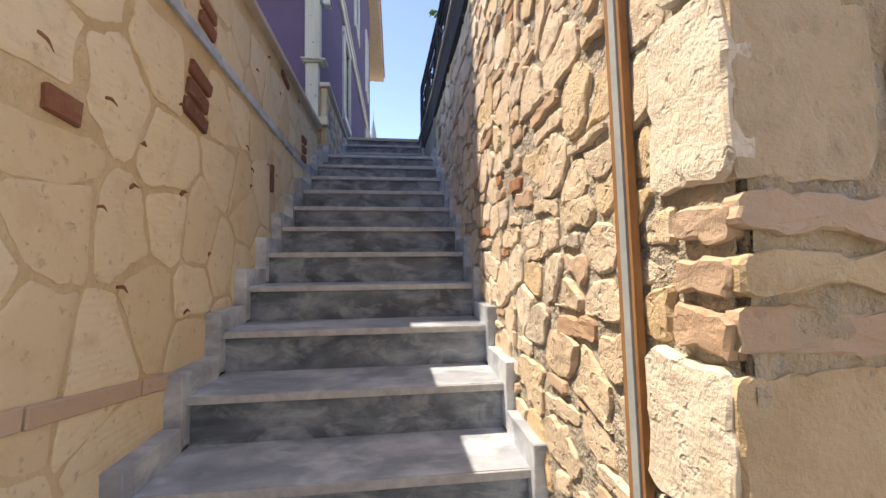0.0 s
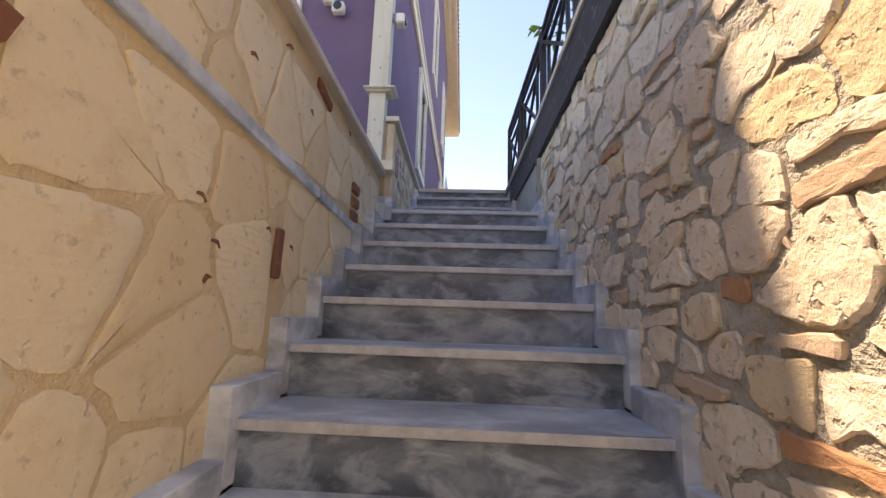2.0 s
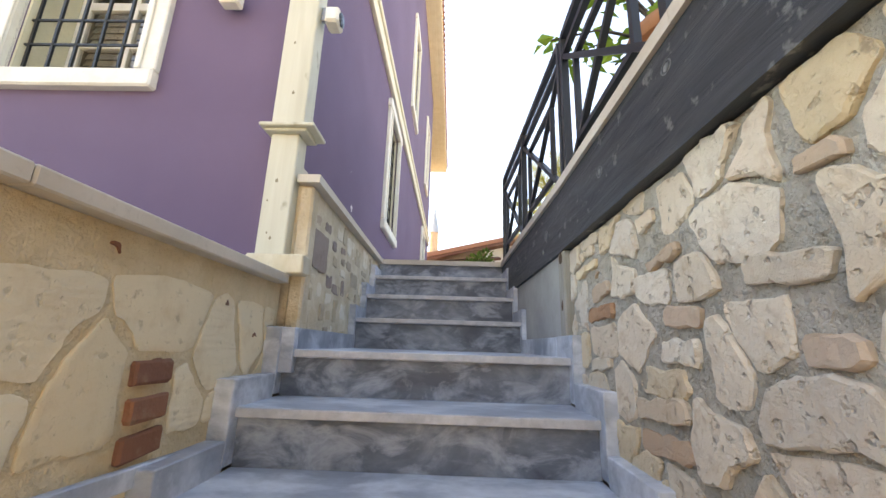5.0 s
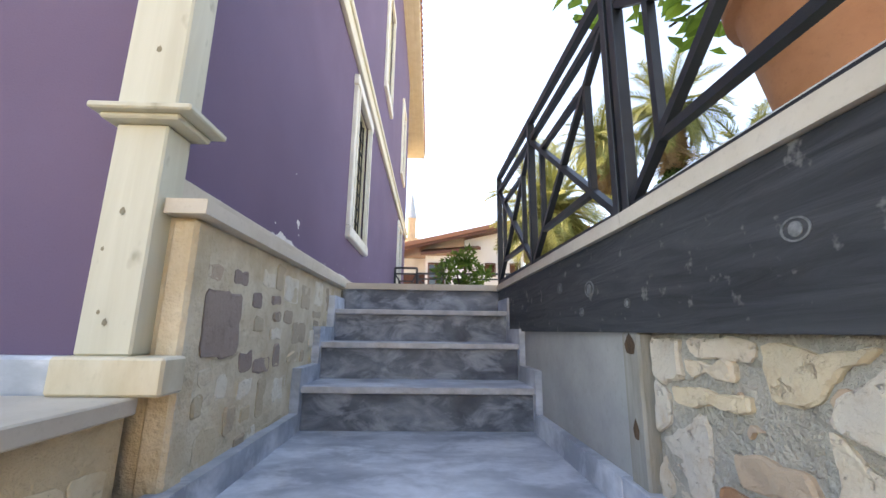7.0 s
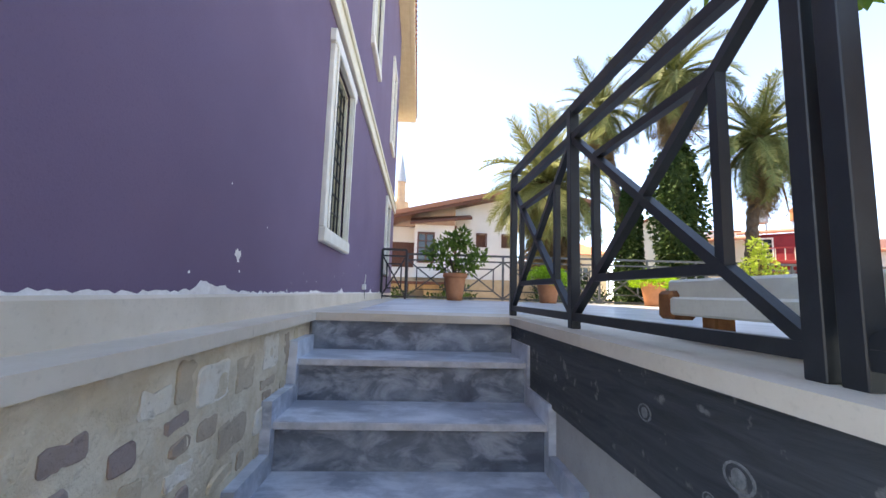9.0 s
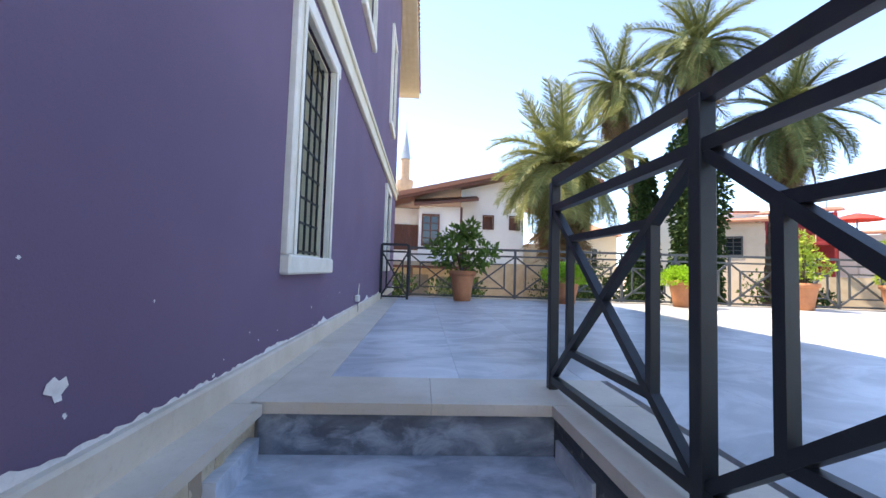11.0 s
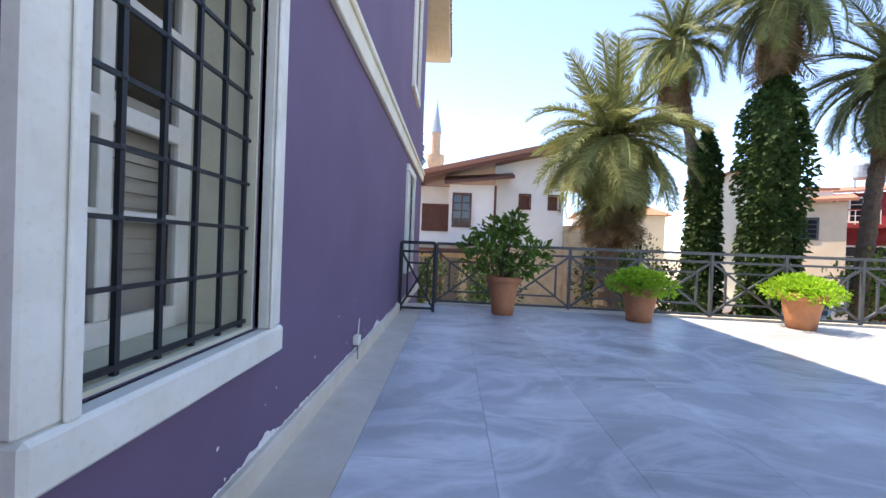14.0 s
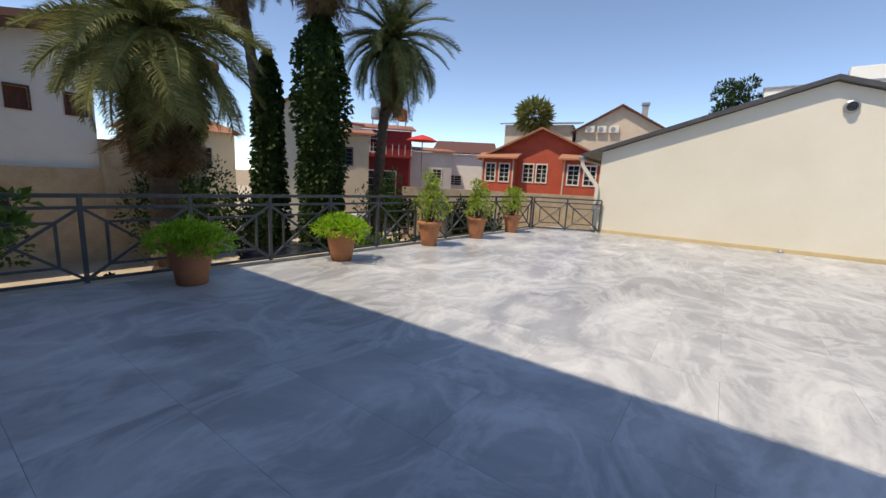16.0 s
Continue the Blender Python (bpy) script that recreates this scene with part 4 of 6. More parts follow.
# flaked paint above the plinth: a ragged thin coat
rng = random.Random(3)
bm = bmesh.new()
prev = None
yy = 4.22
while yy < 11.2:
    hgt = 0.002 + 0.08 * max(0, -0.17 + noise.noise((yy * 2.3, 0, 0)) + 0.25 * noise.noise((yy * 11, 3, 0)) + 0.05) + rng.uniform(0, 0.012)
    cur = (bm.verts.new((-0.932, yy, TOP + 0.08)), bm.verts.new((-0.932, yy, TOP + 0.095 + hgt)))
    if prev:
        bm.faces.new((prev[0], cur[0], cur[1], prev[1]))
    prev = cur
    yy += 0.018
part("flaked_band", bm, PEEL, house, "ragged band of flaked white paint")
for k in range(26):
    y, z, s = rng.uniform(4.4, 10.5), TOP + abs(rng.gauss(0.12, 0.22)), rng.uniform(0.003, 0.008)
    if k == 0:
        y, z, s = 5.178, 3.587, 0.02
    bm = bmesh.new()
    vs = [bm.verts.new((-0.9325, y + s * rng.uniform(0.4, 1.5) * math.cos(a), z + s * rng.uniform(0.4, 1.7) * math.sin(a))) for a in (0, 0.6, 1.3, 2, 2.7, 3.3, 4, 4.6, 5.3, 5.8)]
    bm.faces.new(vs)
    part("chip", bm, PEEL, house)


def window(name, m, grille=True, height=1.315, label="tall sash window in a cream painted surround behind an iron grille"):
    """Opening 0.71 wide, local x along the wall, y inward, z up from the opening's foot; origin at its lower left corner."""
    W, Hh = 0.71, height
    win = thing(name, label, "window", m, kind="structure")
    t = 0.10
    part("surround_side", boxed(-t, 0.0, -0.035, 0.02, -0.0, Hh, 0.006), WHITE_PAINT, win)
    part("surround_side", boxed(W, W + t, -0.035, 0.02, -0.0, Hh, 0.006), WHITE_PAINT, win)
    part("surround_head", boxed(-t - 0.02, W + t + 0.02, -0.045, 0.02, Hh, Hh + t, 0.008), WHITE_PAINT, win)
    part("window_sill", boxed(-t, W + t, -0.05, 0.02, -t, 0.0, 0.010), WHITE_PAINT, win, "marbled cream sill board")
    for a, b, c, d in ((-0.03, 0.0, -0.0, Hh), (W, W + 0.03, 0.0, Hh)):
        part("inner_bead", boxed(a, b, -0.048, -0.036, c, d, 0.004), WHITE_PAINT, win)
    lin = simple("olive_reveal", (0.56, 0.53, 0.38), (0.64, 0.61, 0.46), 6, 0.8) if "olive_reveal" not in bpy.data.materials else bpy.data.materials["olive_reveal"]
    for q in ((0.0, 0.012, 0.02, 0.29, 0, Hh), (W - 0.012, W, 0.02, 0.29, 0, Hh), (0.012, W - 0.012, 0.02, 0.29, 0, 0.012), (0.012, W - 0.012, 0.02, 0.29, Hh - 0.012, Hh)):
        part("reveal", boxed(*q), lin, win)
    sash = part("sash", boxed(0.012, W - 0.012, 0.25, 0.285, 0.012, 0.085, 0.004), WHITE_PAINT, win)
    for q in ((0.012, 0.075, 0.012, Hh - 0.012), (W - 0.075, W - 0.012, 0.012, Hh - 0.012)):
        part("stile", boxed(q[0], q[1], 0.25, 0.285, q[2], q[3], 0.004), WHITE_PAINT, sash)
    for z in (0.37, 0.65, 0.97, Hh - 0.045):
        h = 0.055 if z in (0.65,) else 0.03
        part("rail", boxed(0.075, W - 0.075, 0.247, 0.283, z - h / 2, z + h / 2, 0.003), WHITE_PAINT, sash)
    part("muntin", boxed(W / 2 - 0.022, W / 2 + 0.022, 0.246, 0.282, 0.085, Hh - 0.06, 0.003), WHITE_PAINT, sash)
    for x0, x1 in ((0.07, W / 2 - 0.02), (W / 2 + 0.02, W - 0.07)):
        for z0, z1 in ((0.08, 0.37), (0.37, 0.65), (0.65, 0.97), (0.97, Hh - 0.05)):
            p = part("pane", boxed(x0, x1, 0.264, 0.268, z0, z1), GLASS, win)
            p.visible_shadow = False
    blind = part("blind", boxed(0.02, W - 0.02, 0.33, 0.36, 0.70, 0.74, 0.004), CURTAIN, win, "beige slatted blind over the lower sash")
    slat = None
    for i in range(14):
        if slat is None:
            slat = part("slat", boxed(-W / 2 + 0.03, W / 2 - 0.03, -0.025, 0.025, -0.0015, 0.0015), CURTAIN, blind)
            sl = slat
        else:
            sl = new("slat", slat.data)
            sl.parent = blind
        sl.matrix_basis = pose(W / 2, 0.345, 0.04 + 0.048 * i, 72, 0, 0)
    if grille:
        g = part("grille", barred((0.0, 0.045, 0.03), (W, 0.045, 0.03), 0.014), IRON, win, "dark iron grille of knotted bars")
        xs = [0.04 + 0.126 * i for i in range(6)]
        zs = [0.05 + 0.152 * j for j in range(9)]
        for x in xs:
            part("upright", barred((x, 0.045, 0.0), (x, 0.045, Hh), 0.013), IRON, g)
        for z in zs[1:]:
            part("crossbar", barred((0.0, 0.045, z), (W, 0.045, z), 0.011), IRON, g)
        knot = None
        for x in xs:
            for z in zs[1:]:
                if knot is None:
                    kb = bmesh.new()
                    bmesh.ops.create_icosphere(kb, subdivisions=1, radius=0.0125)
                    knot = part("collar", kb, IRON, g, smooth=True)
                    knot.location = (x, 0.045, z)
                else:
                    o = new("collar", knot.data)
                    o.parent = g
                    o.location = (x, 0.045, z)
    return win

for i, (u0, u1, z0, z1) in enumerate(holes_side):
    window("window_%d" % (i + 1), SIDE @ pose(u0, 0, z0), grille=i < 2, height=z1 - z0, label="tall sash window in a cream painted surround" + (" behind an iron grille" if i < 2 else " on the upper floor"))
for i, (u0, u1, z0, z1) in enumerate(holes_front[:1] + holes_front[2:]):
    window("window_%d" % (i + 5), pose(-9 + u0, 4.10, z0), grille=i == 0, height=z1 - z0, label="sash window in a cream surround on the house front")
tagged(link_bm("window_7", boxed(-4.95, -4.14, 4.08, 4.15, 3.84, 5.25, 0.01), WHITE_PAINT), "closed cream shutter panel on the house front", "window", kind="structure")

corner_post = thing("corner_post", "tall aged cream timber corner post of the purple house", "post")
part("shaft", boxed(-1.012, -0.884, 4.035, 4.135, 2.968, 3.535, 0.005), POST, corner_post)
part("shaft", boxed(-1.018, -0.868, 4.03, 4.135, 3.568, EAVE, 0.005), POST, corner_post)
part("plinth_block", boxed(-1.03, -0.785, 4.0, 4.084, 2.886, 2.968, 0.006), CREAM_MARBLE, corner_post, "cream marble block under the post")
bm = bmesh.new()
box(bm, -1.052, -0.803, 3.985, 4.16, 3.551, 3.568, 0.004)
box(bm, -1.035, -0.84, 4.005, 4.15, 3.536, 3.551, 0.005)
part("cap_moulding", bm, POST, corner_post, "moulded timber collar")
TIMBER_KNOT = simple("dark_timber_knot", (0.20, 0.17, 0.11), (0.30, 0.26, 0.18), 60, 0.8, 0.5, 0.003)
for x, z, r in ((-0.957, 3.305, 0.007), (-0.987, 3.212, 0.004), (-0.952, 3.042, 0.006), (-0.97, 3.065, 0.004), (-0.935, 3.745, 0.007), (-0.96, 4.02, 0.006), (-0.92, 4.35, 0.007)):
    bm = bmesh.new()
    y = 4.0338 if z < 3.54 else 4.0288
    bm.faces.new([bm.verts.new((x + r * k * math.cos(0.7 * i), y, z + 1.5 * r * k * math.sin(0.7 * i))) for i, k in enumerate((1, 0.8, 1.1, 0.9, 1, 1.15, 0.85, 1, 0.9))])
    part("knot", bm, TIMBER_KNOT, corner_post, "dark weathered knot")
base_stone = tagged(link_bm("baseboard", boxed(-9, -1.037, 4.055, 4.10, 2.845, 2.965, 0.008), MARBLE_TREAD), "grey marble skirting at the foot of the house front", "baseboard", kind="structure")

# small fixtures on the house
def floodlight(m, label):
    f = thing("floodlight", label, "lamp", m)
    part("housing", boxed(-0.05, 0.05, -0.10, -0.03, -0.045, 0.045, 0.012), WHITE_PAINT, f)
    part("lens", lathe([(0.036, -0.006), (0.036, 0.006), (0.02, 0.012)], 14), DARK_GLASS, f).matrix_local = pose(0, -0.10, 0, 90, 0, 0)
    part("bracket", boxed(-0.012, 0.012, -0.04, 0.0, -0.012, 0.07, 0.003), TIN, f)
    return f
floodlight(pose(-1.40, 4.098, 4.37), "small white floodlight on the purple wall")
floodlight(pose(-1.315, 4.098, 4.28), "small cream sensor box on the purple wall")
floodlight(pose(-0.866, 4.08, 4.20, 0, 0, 90), "small white wall lamp on the side of the corner post")
socket = thing("cable_box", "small white junction box with a stub of cable above the plinth", "socket")
part("lid", boxed(-0.935, -0.89, 8.50, 8.57, 3.485, 3.55, 0.006), WHITE_PAINT, socket)
part("cable", barred((-0.905, 8.535, 3.55), (-0.895, 8.52, 3.67), 0.008), WHITE_PAINT, socket)
part("cable", barred((-0.905, 8.535, 3.38), (-0.905, 8.535, 3.49), 0.008), IRON_GREY, socket)

# ---- railings ----
def rail_run(name, nodes, material, label):
    """Railing along plan nodes: a crossed panel with an inner frame between each two posts."""
    run = thing(name, label, "railing")
    zb, z1, z2 = 0.045, 0.765, 0.88
    for i, (x, y) in enumerate(nodes):
        part("post", boxed(x - 0.019, x + 0.019, y - 0.019, y + 0.019, TOP, TOP + z2, 0.002), material, run)
    for (xa, ya), (xb, yb) in zip(nodes, nodes[1:]):
        def at(s, z):
            return Vector((xa + (xb - xa) * s, ya + (yb - ya) * s, TOP + z))
        part("handrail", barred(at(0, z2), at(1, z2), 0.04, 0.03), material, run)
        part("upper_rail", barred(at(0, z1), at(1, z1), 0.03), material, run)
        part("bottom_rail", barred(at(0, zb), at(1, zb), 0.03), material, run)
        lo, hi = zb + 0.2 * (z1 - zb), zb + 0.8 * (z1 - zb)
        for a, b in (((0, zb), (1, z1)), ((0, z1), (1, zb))):
            part("diagonal", barred(at(*a), at(*b), 0.026), material, run)
        for a, b in (((0.2, lo), (0.2, hi)), ((0.8, lo), (0.8, hi)), ((0.2, lo), (0.8, lo)), ((0.2, hi), (0.8, hi))):
            part("frame_bar", barred(at(*a), at(*b), 0.025), material, run)
    return run

def near_x(y):
    return 0.315 + 0.037 * (6.05 - y) if y > 4.1 else 0.385
rail_run("railing", [(near_x(y), y) for y in (6.05, 5.19, 4.27)], IRON, "dark painted iron railing with crossed panels beside the steps")
rail_run("railing", [(near_x(y), y) for y in (4.215, 3.3, 2.38, 1.46, 0.54)], IRON, "dark iron railing with crossed panels above the stone wall")
rail_run("railing", [(-0.91, 10.79), (-0.485, 10.79)], IRON, "short dark iron railing panel against the house")
step_x = 0.945
rail_run("railing", [(-0.485 + step_x * i, rail_y(-0.485 + step_x * i)) for i in range(13)], IRON_GREY, "iron railing with crossed panels along the terrace edge, sunlit grey in its colour")
rail_run("railing", [(10.87, 10.68), (11.35, 9.9), (11.79, 9.1)], IRON_GREY, "iron railing at the terrace corner, sunlit grey in its colour")

# ---- building with the cream gable beside the terrace ----
gable = thing("gable_building", "building with a blank cream gable wall and dark roof edge", "house")
GA, GB = Vector((11.86, 9.25, 0)), Vector((12.15, 0.3, 0))
gd = (GB - GA).normalized()
MG = Matrix.Translation(GA) @ pose(0, 0, 0, 0, 0, math.degrees(math.atan2(gd.y, gd.x)))
bm = bmesh.new()
prof = [(0, 0), (8.95, 0), (8.95, 5.54), (4.45, 7.0), (0, 5.54)]
fa = [bm.verts.new((x, 0, z)) for x, z in prof]
fb = [bm.verts.new((x, 9, z)) for x, z in prof]
bm.faces.new(fa)
bm.faces.new(fb[::-1])
for i in range(5):
    j = (i + 1) % 5
    bm.faces.new((fa[i], fb[i], fb[j], fa[j]))
part("wall", bm, PLASTER_CREAM, gable).matrix_world = MG
DARK_EDGE = simple("dark_grey_sheet", (0.055, 0.055, 0.06), (0.085, 0.085, 0.09), 4, 0.5)
for a, b in (((-0.5, 5.39), (4.45, 7.015)), ((4.45, 7.015), (9.4, 5.40))):
    bm = bmesh.new()
    p = [bm.verts.new((x, y, z + dz)) for y in (-0.16, 9.2) for dz in (0.0, 0.10) for x, z in (a, b)]
    for q in ((0, 1, 3, 2), (4, 6, 7, 5), (0, 4, 5, 1), (2, 3, 7, 6), (0, 2, 6, 4), (1, 5, 7, 3)):
        bm.faces.new([p[i] for i in q])
    part("roof_slope", bm, DARK_EDGE, gable, "dark sheet roof with a thin edge").matrix_world = MG
part("gutter", boxed(-0.57, -0.45, -0.2, 9.0, 5.31, 5.41, 0.02), TIN, gable).matrix_world = MG
bm = bmesh.new()
for a, b in (((-0.5, -0.12, 5.33), (-0.45, -0.10, 5.15)), ((-0.45, -0.10, 5.15), (-0.02, -0.06, 4.6)), ((-0.02, -0.06, 4.6), (-0.02, -0.06, 3.36))):
    bar(bm, a, b, 0.09)
part("downpipe", bm, WHITE_PAINT, gable, "white downpipe").matrix_world = MG
part("skirting", boxed(0, 8.95, -0.02, 0, TOP - 0.03, TOP + 0.09, 0.004), YELLOW_TRIM, gable, "ochre skirting").matrix_world = MG
lamp = thing("wall_lamp", "round grey bulkhead lamp high on the cream gable", "lamp", MG @ pose(4.75, -0.01, 6.48, 90, 0, 0))
part("rim", lathe([(0.13, 0.0), (0.13, 0.05), (0.10, 0.07)], 16), TIN, lamp)
part("glass", lathe([(0.10, 0.06), (0.08, 0.11), (0.03, 0.13)], 16), DARK_GLASS, lamp, smooth=True)
vent = tagged(link_bm("floor_drain", lathe([(0.06, 0), (0.06, 0.03), (0.03, 0.06)], 12), TIN), "small metal pipe stub at the foot of the cream wall", "pipe")
vent.matrix_world = pose(11.93, 5.15, TOP)

# ---- foliage ----
def leaves(name, pts, size, material, parent, rng, spread=0.35, label="", long=2.0):
    """Many small pointed leaves, each a folded blade of its own."""
    verts, faces = [], []
    for (x, y, z, ox, oy, oz) in pts:
        s = size * rng.uniform(0.6, 1.3)
        d = Vector((ox + rng.uniform(-1, 1) * spread, oy + rng.uniform(-1, 1) * spread, oz + rng.uniform(-1, 1) * spread))
        d = d.normalized() if d.length > 1e-3 else Vector((0, 0, 1))
        n = Vector((rng.uniform(-1, 1), rng.uniform(-1, 1), rng.uniform(0.1, 1)))
        w = d.cross(n)
        if w.length < 1e-3:
            continue
        w.normalize()
        up = w.cross(d)
        p = Vector((x, y, z))
        b = len(verts)
        h = s * 0.5
        verts += [tuple(p), tuple(p + d * h + w * (s / long / 2) + up * (0.12 * s)), tuple(p + d * s - up * (0.06 * s)), tuple(p + d * h - w * (s / long / 2) + up * (0.12 * s))]
        faces += [(b, b + 1, b + 2), (b, b + 2, b + 3)]
    me = bpy.data.meshes.new(name)
    me.from_pydata(verts, [], faces)
    me.materials.append(material)
    ob = new(name, me)
    ob.parent = parent
    if label:
        ob["label"] = label
    return ob


def ball_points(rng, n, clumps, z0):
    """Points near the skins of several lumps (x, y, z, rx, rz), pointing outwards."""
    out = []
    for _ in range(n):
        cx, cy, cz, rx, rz = rng.choice(clumps)
        d = Vector((rng.gauss(0, 1), rng.gauss(0, 1), rng.gauss(0, 1))).normalized()
        r = rng.uniform(0.45, 1.02)
        if cz + d.z * rz * r < z0:
            d.z = abs(d.z)
        out.append((cx + d.x * rx * r, cy + d.y * rx * r, cz + d.z * rz * r, d.x, d.y, d.z + 0.25))
    return out


def clay_pot(parent, r, h):
    pot = part("pot", lathe([(r * 0.62, 0), (r * 0.70, h * 0.3), (r * 0.88, h * 0.80), (r * 0.90, h * 0.84), (r * 1.0, h * 0.85), (r * 1.02, h * 0.93), (r * 1.0, h), (r * 0.90, h), (r * 0.86, h * 0.9)], 28), TERRACOTTA, parent, "terracotta pot", smooth=False)
    for p in pot.data.polygons:
        p.use_smooth = abs(p.normal.z) < 0.9
    part("soil", lathe([(r * 0.84, h * 0.86), (r * 0.84, h * 0.92), (r * 0.3, h * 0.95)], 20), SOIL, parent)
    return pot


def stems(parent, ends, base_z, material=TRUNK, r=0.012):
    for e in ends:
        bm = bmesh.new()
        a = Vector((e[0] * 0.1, e[1] * 0.1, base_z))
        b = Vector(e)
        mid = a.lerp(b, 0.5) + Vector((0, 0, 0.08))
        bar(bm, a, mid, r * 2)
        bar(bm, mid, b, r * 1.3)
        part("stem", bm, material, parent)


def cushion_pot(x, y, r, h, seed, size):
    rng = random.Random(seed)
    p = thing("potted_plant", "terracotta pot with a low cushion of lime green leaves", "potted plant", pose(x, y, TOP), group="pots along the terrace rail")
    clay_pot(p, r, h)
    clumps = []
    for i in range(16):
        a = 2.399 * i
        q = size * math.sqrt(i / 16)
        clumps.append((q * math.cos(a), q * math.sin(a), h + 0.10 + rng.uniform(-0.03, 0.05) - 0.12 * (q / size) ** 2, 0.15, 0.10))
    leaves("foliage", ball_points(rng, 2600, clumps, h - 0.1), 0.05, LEAF_LIME, p, rng, 0.5)
    stems(p, [(0.2, 0.1, h + 0.1), (-0.2, 0.05, h + 0.1), (0, -0.2, h + 0.1)], h * 0.9, r=0.006)
    return p


def bush_pot(x, y, r, h, seed, tall, wide, material, label, n=1700, leaf=0.065):
    rng = random.Random(seed)
    p = thing("potted_plant", label, "potted plant", pose(x, y, TOP), group="pots along the terrace rail")
    clay_pot(p, r, h)
    clumps, ends = [], []
    for i in range(20):
        a, f = 2.399 * i + rng.uniform(-0.4, 0.4), (i + 0.5) / 20
        q = wide * (0.35 + 0.65 * math.sin(math.pi * min(1, f * 1.1 + 0.1))) * rng.uniform(0.35, 1.0)
        z = h + 0.06 + tall * f * rng.uniform(0.85, 1.08)
        clumps.append((q * math.cos(a), q * math.sin(a), z, wide * 0.30 * rng.uniform(0.7, 1.2), tall * 0.12))
        ends.append((q * math.cos(a), q * math.sin(a), z))
    leaves("foliage", ball_points(rng, n, clumps, h), leaf, material, p, rng, 0.55)
    stems(p, ends[::2], h * 0.9, r=0.007)
    return p


bush_pot(0.41, 10.87, 0.22, 0.49, 51, 0.68, 0.52, LEAF_MID, "large terracotta pot with a loose green citrus shrub", 1000, 0.105)
cushion_pot(2.115, 10.8, 0.235, 0.44, 52, 0.33)
cushion_pot(4.07, 10.74, 0.235, 0.44, 53, 0.33)
bush_pot(6.15, 10.74, 0.225, 0.45, 54, 0.75, 0.32, LEAF_YELLOW, "terracotta pot with an upright yellow-green bush", 1350, 0.06)
bush_pot(7.77, 10.68, 0.22, 0.45, 55, 0.68, 0.33, LEAF_YELLOW, "terracotta pot with an upright yellow-green bush", 1350, 0.06)
bush_pot(9.48, 10.66, 0.22, 0.44, 56, 0.65, 0.38, LEAF_YELLOW, "terracotta pot with a rounded yellow-green bush", 1350, 0.06)

# bench with the big pot behind the stair railing
bench = thing("bench", "low white weathered slab bench with rusty feet on the terrace", "bench", pose(0.76, 4.06, TOP))
part("seat_slab", boxed(-0.21, 0.21, -0.95, 0.86, 0.10, 0.185, 0.008), WHITE_PAINT, bench, "chipped white slab")
part("edge_rail", boxed(-0.235, -0.212, -0.95, 0.86, 0.075, 0.13, 0.006), WHITE_PAINT, bench)
for yy in (-0.8, 0.72):
    for xx in (-0.15, 0.15):
        part("foot", boxed(xx - 0.03, xx + 0.03, yy - 0.03, yy + 0.03, 0, 0.10, 0.005), RUST, bench, "rusty iron foot")
part("corner_iron", boxed(-0.238, -0.15, 0.80, 0.875, 0.06, 0.15, 0.012), RUST, bench, "rust-eaten corner iron")
big = thing("potted_plant", "large terracotta pot with a broad-leaved shrub on the bench", "potted plant", pose(0.87, 3.97, TOP + 0.186))
rng = random.Random(77)
clay_pot(big, 0.25, 0.50)
ends, pts = [], []
for i in range(16):
    a = 2.399 * i
    q, z = rng.uniform(0.15, 0.75), 0.62 + rng.uniform(0.05, 0.85)
    e = Vector((q * math.cos(a), 0.35 + q * math.sin(a), z))
    ends.append(tuple(e))
    for k in range(17):
        s = rng.uniform(0.4, 1.05)
        p = Vector((0, 0, 0.5)).lerp(e, s) + Vector((rng.gauss(0, 0.05), rng.gauss(0, 0.05), rng.gauss(0, 0.05)))
        pts.append((*p, rng.uniform(-1, 1), rng.uniform(-1, 1), rng.uniform(-0.8, 0.3)))
leaves("foliage", pts, 0.11, LEAF_BRIGHT, big, rng, 0.3, long=1.9)
stems(big, ends, 0.5, r=0.006)

